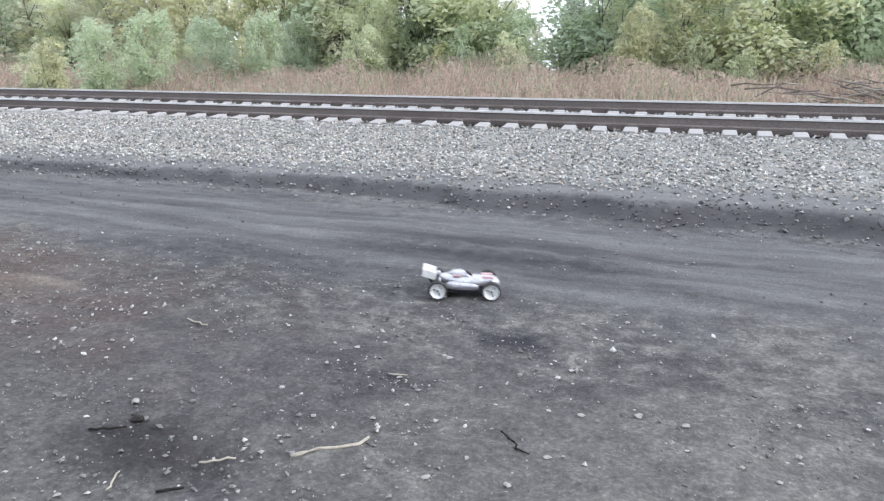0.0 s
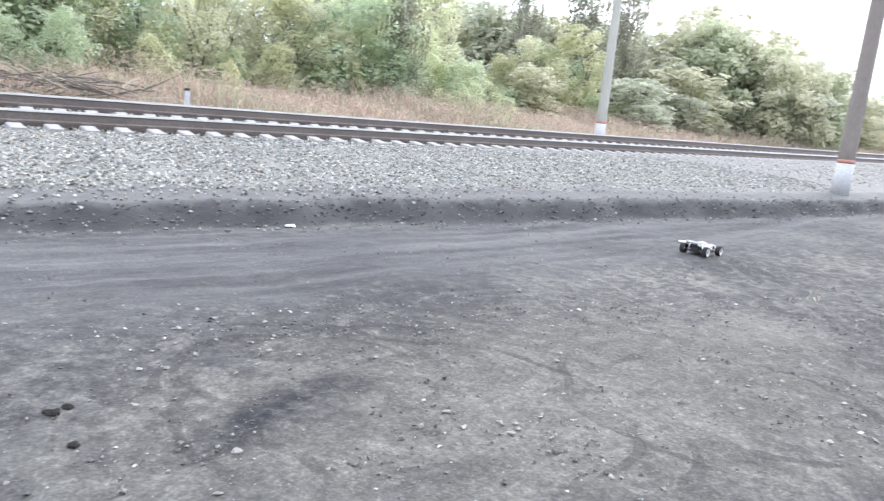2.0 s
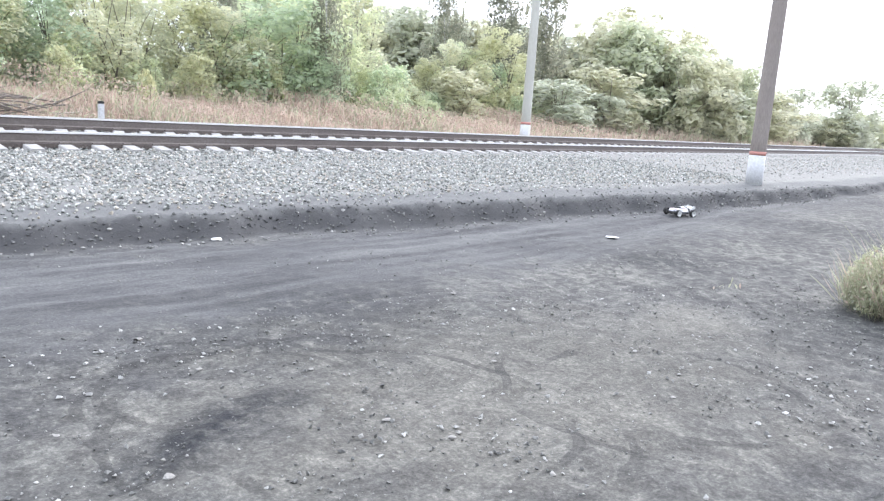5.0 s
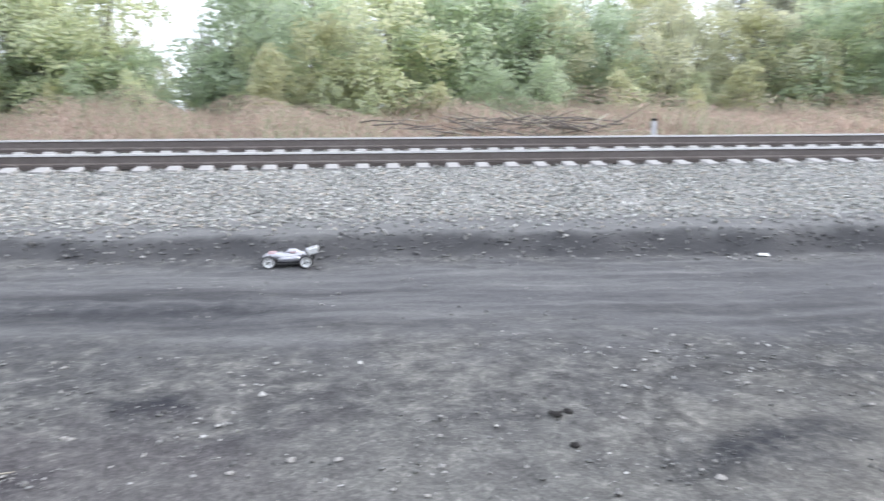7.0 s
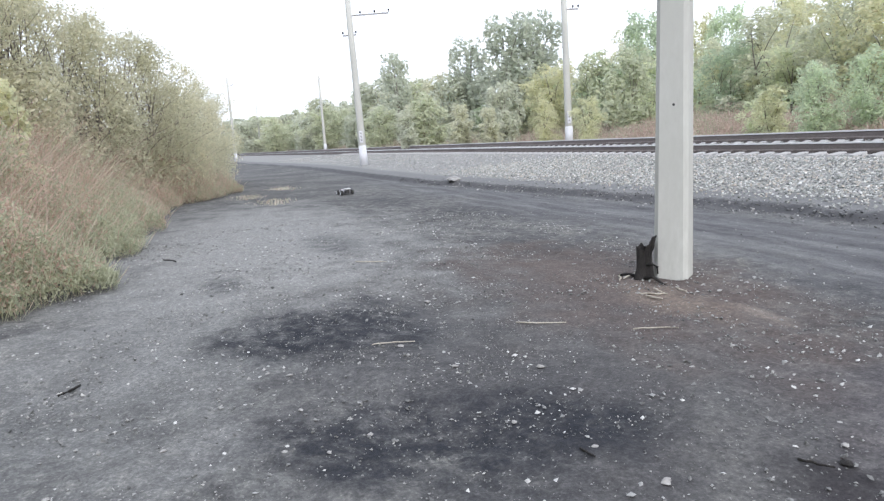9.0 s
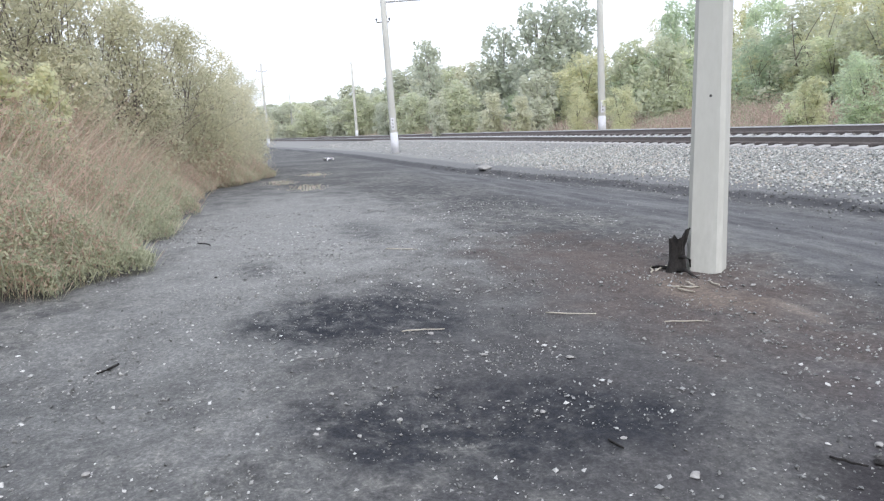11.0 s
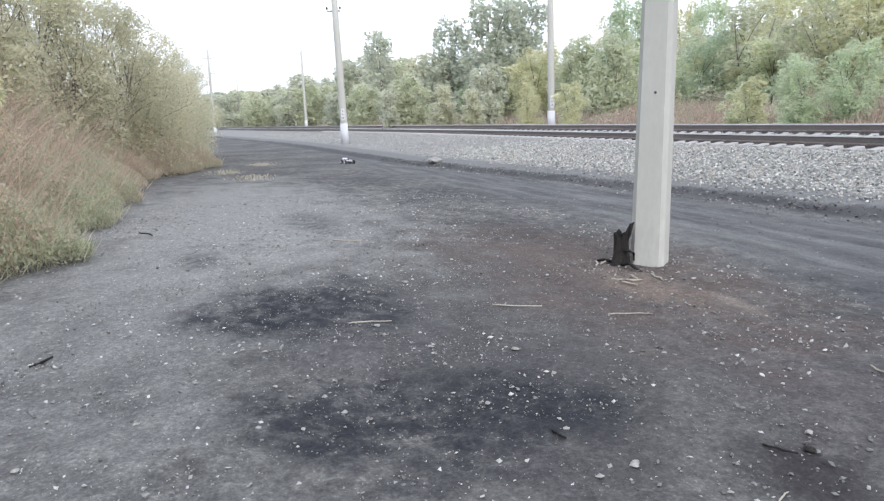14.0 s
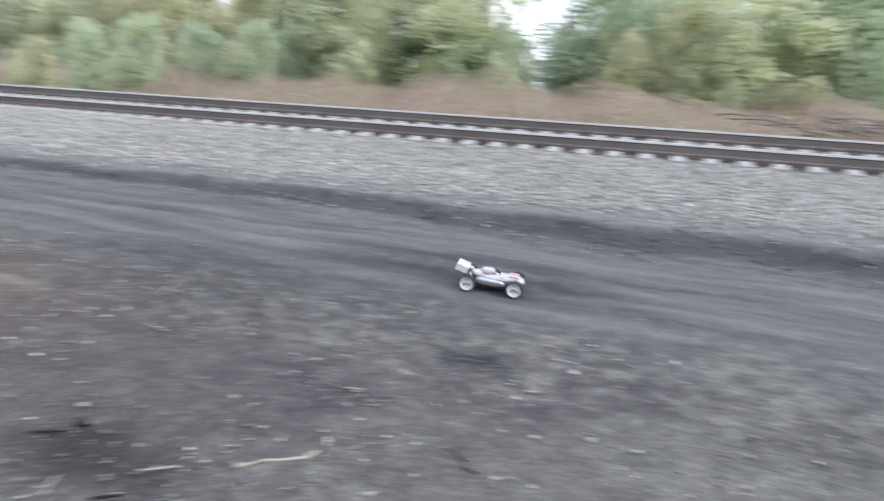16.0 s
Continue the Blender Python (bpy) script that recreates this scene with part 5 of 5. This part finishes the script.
def build_brushwood():
    rng = random.Random(51)
    ob = tagged(new("brushwood_heap"), "heap of dead grey branches in dry grass beyond the track", "brushwood")
    x0, y0 = 3.9, 18.6
    ob.location = (x0, y0, gz(x0, y0))
    for k in range(120):
        a, L = rng.uniform(-0.9, 0.9) + (math.pi if rng.random() < 0.5 else 0), rng.uniform(0.5, 1.7)
        cx, cy, cz = rng.triangular(-3.4, 3.4, 0.8), rng.uniform(-0.6, 0.7), rng.uniform(0.05, 0.7)
        up = rng.uniform(-0.25, 0.5)
        pts = [(cx + L * (u - 0.5) * math.cos(a), cy + L * (u - 0.5) * math.sin(a), max(0.02, cz + up * L * (u - 0.3) + rng.uniform(-0.04, 0.04))) for u in (0, 0.3, 0.65, 1)]
        bm = bmesh.new()
        tube(bm, pts, [0.022, 0.018, 0.013, 0.005], 5)
        part("branch", bm, M_DRYWOOD if k % 4 == 0 else (M_BARK if k % 4 == 1 else M_GREYWOOD), ob)


build_brushwood()


# ---- the radio-controlled buggy ----
def loft(bm, stations, mat=0, sides=12):
    """Rounded body through stations (x, half width, bottom, top)."""
    rings = []
    for x, hw, zb, zt in stations:
        ring = []
        for k in range(sides):
            a = 2 * math.pi * k / sides
            c, s = math.cos(a), math.sin(a)
            e = 0.62
            ring.append(bm.verts.new((x, hw * math.copysign(abs(c) ** e, c), (zb + zt) / 2 + (zt - zb) / 2 * math.copysign(abs(s) ** e, s))))
        rings.append(ring)
    for a, b in zip(rings, rings[1:]):
        for k in range(sides):
            f = bm.faces.new((a[k], b[k], b[(k + 1) % sides], a[(k + 1) % sides]))
            f.smooth, f.material_index = True, mat
    bm.faces.new(rings[0]), bm.faces.new(rings[-1][::-1])
    bmesh.ops.recalc_face_normals(bm, faces=bm.faces)
    return bm


WHEEL_R, BASE, TRACK = 0.064, 0.355, 0.3


def build_wheel(parent, x, y):
    side = 1 if y > 0 else -1
    hub = new("wheel")
    hub.parent = parent
    hub.matrix_basis = pose(x, y, WHEEL_R)
    bm = bmesh.new()
    n, w = 28, 0.03
    prof = [(0.05, -w * 0.9), (0.058, -w), (WHEEL_R - 0.002, -w * 0.75), (WHEEL_R, -w * 0.3), (WHEEL_R, w * 0.3), (WHEEL_R - 0.002, w * 0.75), (0.058, w), (0.05, w * 0.9)]
    rings = [[bm.verts.new(((r * (1.0 if r < 0.06 or k % 2 else 0.965)) * math.cos(2 * math.pi * k / n), d, (r * (1.0 if r < 0.06 or k % 2 else 0.965)) * math.sin(2 * math.pi * k / n))) for k in range(n)] for r, d in prof]
    for a, b in zip(rings, rings[1:]):
        for k in range(n):
            bm.faces.new((a[k], a[(k + 1) % n], b[(k + 1) % n], b[k]))
    for k in range(n):
        bm.faces.new((rings[-1][k], rings[-1][(k + 1) % n], rings[0][(k + 1) % n], rings[0][k]))
    bmesh.ops.recalc_face_normals(bm, faces=bm.faces)
    part("tyre", bm, M_TYRE, hub, "knobbly black rubber tyre")
    bm = bmesh.new()
    prof = [(0.051, side * w * 0.95), (0.046, side * w * 0.9), (0.04, side * w * 0.35), (0.02, side * w * 0.25), (0.014, side * w * 0.55), (0.0005, side * w * 0.6)]
    rings = [[bm.verts.new((r * math.cos(2 * math.pi * k / n), d, r * math.sin(2 * math.pi * k / n))) for k in range(n)] for r, d in prof]
    for a, b in zip(rings, rings[1:]):
        for k in range(n):
            bm.faces.new((a[k], a[(k + 1) % n], b[(k + 1) % n], b[k])).smooth = True
    bmesh.ops.recalc_face_normals(bm, faces=bm.faces)
    part("rim", bm, M_RIM, hub, "white dish rim")
    bm = bmesh.new()
    tube(bm, [(0, side * w * 0.5, 0), (0, side * w * 0.85, 0)], [0.009, 0.008], 6)
    for q in (0.7, 2.8, 4.9):
        box(bm, (-0.004, -0.001, 0.018), (0.004, 0.001, 0.036), 0, Euler((0, q, 0)).to_matrix().to_4x4() @ Matrix.Translation((0, side * w * 0.31, 0)))
    part("wheel_nut", bm, M_PLASTIC, hub, "dark wheel nut and slots")
    return hub


def build_car():
    car = tagged(new("radio_controlled_buggy"), "silver-white radio-controlled buggy with white wing driving over coal dust", "toy car")
    f, r = BASE / 2, -BASE / 2
    bm = bmesh.new()
    box(bm, (r - 0.03, -0.06, 0.038), (f + 0.03, 0.06, 0.046), 0.003)
    box(bm, (-0.1, -0.085, 0.04), (0.08, 0.085, 0.062), 0.008)
    part("chassis", bm, M_PLASTIC, car, "black chassis plate with side guards")
    bm = bmesh.new()
    loft(bm, [(-0.175, 0.03, 0.1, 0.125), (-0.15, 0.045, 0.09, 0.136), (-0.09, 0.078, 0.066, 0.142), (-0.03, 0.094, 0.058, 0.136), (0.05, 0.092, 0.058, 0.13), (0.11, 0.074, 0.062, 0.131), (0.17, 0.07, 0.066, 0.132), (0.21, 0.066, 0.068, 0.124), (0.235, 0.056, 0.072, 0.108), (0.245, 0.03, 0.08, 0.098)])
    body = part("body_shell", bm, M_SHELL, car, "silver-white body shell")
    bm = bmesh.new()
    loft(bm, [(-0.105, 0.02, 0.12, 0.146), (-0.07, 0.044, 0.118, 0.166), (-0.015, 0.05, 0.115, 0.167), (0.035, 0.046, 0.108, 0.142), (0.065, 0.03, 0.104, 0.118)])
    cab = part("cab", bm, M_SHELL, body)
    for s in (-1, 1):
        bm = bmesh.new()
        vs = [bm.verts.new(p) for p in ((-0.06, s * 0.0475, 0.131), (0.02, s * 0.0505, 0.126), (0.008, s * 0.0435, 0.152), (-0.05, s * 0.042, 0.156))]
        bm.faces.new(vs)
        bmesh.ops.solidify(bm, geom=bm.faces[:], thickness=0.004)
        part("side_window", bm, M_SHELL_GREY, cab, "grey tinted side window")
        bm = bmesh.new()
        box(bm, (-0.085, s * 0.12 - 0.002, 0.074), (0.055, s * 0.12 + 0.0015, 0.084), 0.001)
        part("stripe", bm, M_SHELL_GREY, body, "grey side stripe")
        bm = bmesh.new()
        box(bm, (0.12, s * 0.04 - 0.018, 0.12), (0.195, s * 0.04 + 0.016, 0.1335), 0.002)
        part("red_mark", bm, M_SHELL_RED, body, "faded red mark")
        bm = bmesh.new()
        loft(bm, [(-0.12, 0.012, 0.064, 0.1), (-0.09, 0.024, 0.056, 0.108), (-0.02, 0.028, 0.052, 0.104), (0.06, 0.022, 0.052, 0.096), (0.1, 0.01, 0.056, 0.084)])
        bmesh.ops.translate(bm, verts=bm.verts, vec=(0, s * 0.092, 0))
        part("side_pod", bm, M_SHELL, body)
        bm = bmesh.new()
        box(bm, (-0.115, s * 0.088 - 0.03, 0.044), (0.1, s * 0.088 + 0.03, 0.053), 0.003)
        part("sill", bm, M_SHELL_DARK, body, "dark lower sill")
        bm = bmesh.new()
        box(bm, (-0.075, s * 0.06 - 0.016, 0.138), (-0.02, s * 0.06 + 0.012, 0.1445), 0.002)
        part("red_flash", bm, M_SHELL_RED, body, "faded red flash behind the cab")
    bm = bmesh.new()
    vs = [bm.verts.new(p) for p in ((0.012, -0.036, 0.158), (0.012, 0.036, 0.158), (0.058, 0.034, 0.127), (0.058, -0.034, 0.127))]
    bm.faces.new(vs)
    bmesh.ops.solidify(bm, geom=bm.faces[:], thickness=0.006)
    part("windscreen", bm, M_SHELL_DARK, cab, "dark tinted windscreen")
    bm = bmesh.new()
    box(bm, (-0.046, -0.078, -0.003), (0.046, 0.078, 0.003), 0.002, pose(-0.235, 0, 0.152, 0, 16, 0))
    box(bm, (-0.048, -0.082, -0.028), (0.048, -0.078, 0.022), 0.0015, pose(-0.235, 0, 0.152, 0, 16, 0))
    box(bm, (-0.048, 0.078, -0.028), (0.048, 0.082, 0.022), 0.0015, pose(-0.235, 0, 0.152, 0, 16, 0))
    box(bm, (-0.047, -0.078, 0.0), (-0.041, 0.078, 0.018), 0.0015, pose(-0.235, 0, 0.152, 0, 16, 0))
    part("rear_wing", bm, M_RIM, car, "white rear wing with side plates")
    for s in (-1, 1):
        bm = bmesh.new()
        tube(bm, [(-0.19, s * 0.025, 0.11), (-0.215, s * 0.028, 0.13), (-0.23, s * 0.03, 0.15)], [0.005] * 3, 6)
        part("wing_mount", bm, M_PLASTIC, car, "black wing mount")
    for x, h in ((f, 0.115), (r, 0.13)):
        bm = bmesh.new()
        box(bm, (x - 0.035, -0.045, 0.045), (x + 0.035, 0.045, 0.085), 0.008)
        part("gearbox", bm, M_PLASTIC, car, "black gearbox housing")
        bm = bmesh.new()
        box(bm, (x - 0.004, -0.075, 0.08), (x + 0.004, 0.075, h), 0.002)
        part("shock_tower", bm, M_PLASTIC, car, "black shock tower")
        for s in (-1, 1):
            bm = bmesh.new()
            box(bm, (x - 0.022, min(s * 0.03, s * 0.13), 0.045), (x + 0.022, max(s * 0.03, s * 0.13), 0.055), 0.003)
            part("suspension_arm", bm, M_PLASTIC, car)
            bm = bmesh.new()
            tube(bm, [(x + 0.012, s * 0.115, 0.058), (x + 0.012, s * 0.095, 0.085), (x + 0.012, s * 0.07, h)], [0.004, 0.01, 0.009], 8)
            part("shock_absorber", bm, M_ALLOY, car, "alloy shock absorber")
            bm = bmesh.new()
            tube(bm, [(x, s * 0.045, 0.064), (x, s * 0.14, 0.064)], [0.004, 0.004], 6)
            part("drive_shaft", bm, M_ALLOY, car)
    bm = bmesh.new()
    box(bm, (f + 0.035, -0.06, 0.036), (f + 0.075, 0.06, 0.056), 0.008)
    part("bumper", bm, M_PLASTIC, car, "black front bumper")
    bm = bmesh.new()
    tube(bm, [(-0.17, -0.02, 0.11), (-0.175, -0.022, 0.15), (-0.178, -0.02, 0.162)], [0.01, 0.016, 0.014], 8)
    part("engine_head", bm, M_ALLOY, car, "motor cooling head")
    wheels = [build_wheel(car, x, s * TRACK / 2) for x in (f, r) for s in (-1, 1)]
    return car, wheels


CAR, WHEELS = build_car()


def motions():
    """The buggy's drive: seconds, place and heading; the wheels turn with the way it makes."""
    drive = [
        (0, -1.62, 4.55, 21),
        (0.5, -0.11, 3.97, 38),
        (1, 2.35, 4.68, 20),
        (1.5, 5.58, 5.00, -4),
        (2, 8.79, 4.81, 2),
        (2.5, 10.94, 4.74, 0),
        (3, 12.49, 4.31, -24),
        (3.2, 12.84, 4.28, -16),
        (3.6, 13.40, 4.38, 12),
        (4.2, 14.30, 4.80, 48),
        (4.6, 14.20, 5.60, 115),
        (5, 13.00, 6.05, 160),
        (5.3, 12.04, 6.27, 170),
        (5.5, 11.33, 6.44, 170),
        (6, 7.88, 7.08, 174),
        (6.5, 3.49, 7.30, 177),
        (7, -0.67, 7.30, 179),
        (7.5, -5.52, 7.30, 186),
        (7.6, -6.54, 7.22, 190),
        (8, -10.01, 5.71, 198),
        (8.5, -14.88, 4.25, 196),
        (9, -19.55, 3.33, 186),
        (9.2, -20.22, 3.13, 186),
        (9.8, -27.00, 3.20, 180),
        (10.4, -36.00, 3.70, 170),
        (10.9, -40.30, 4.40, 120),
        (11.3, -40.53, 5.08, 60),
        (11.6, -38.93, 5.19, 10),
        (12, -37.38, 5.38, 2),
        (12.5, -35.26, 5.36, -3),
        (13, -32.94, 5.15, -5),
        (13.5, -28.62, 4.86, 5),
        (14, -23.60, 4.82, 8),
        (14.5, -17.98, 4.81, 10),
        (15, -12.92, 4.75, 13),
        (15.5, -7.11, 5.12, 10),
        (15.9, -2.71, 5.30, 8),
        (16, -1.40, 5.29, 10),
    ]
    ts = np.array([q[0] for q in drive])
    px, py = np.array([q[1] for q in drive]), np.array([q[2] for q in drive])
    hd = np.array([q[3] for q in drive])
    rows = []
    for t, x, y, h in drive:
        a = radians(h)
        e = 0.17
        front, back = gz(x + e * math.cos(a), y + e * math.sin(a)), gz(x - e * math.cos(a), y - e * math.sin(a))
        lft, rgt = gz(x - e * math.sin(a), y + e * math.cos(a)), gz(x + e * math.sin(a), y - e * math.cos(a))
        rows.append((t, pose(x, y, (front + back + lft + rgt) / 4 + 0.002, math.degrees(math.atan2(lft - rgt, 2 * e)), -math.degrees(math.atan2(front - back, 2 * e)), h)))
    walk(CAR, rows)
    fine = np.arange(0, 16.0001, 1 / 30)
    fx, fy = np.interp(fine, ts, px), np.interp(fine, ts, py)
    step = np.hypot(np.diff(fx, prepend=fx[0]), np.diff(fy, prepend=fy[0])) / WHEEL_R
    spin = np.cumsum(np.minimum(np.degrees(step), 70))
    for hub in WHEELS:
        b = hub.matrix_basis.translation.copy()
        walk(hub, [(float(t), Matrix.Translation(b) @ Matrix.Rotation(radians(float(a)), 4, "Y")) for t, a in zip(fine, spin)])


motions()
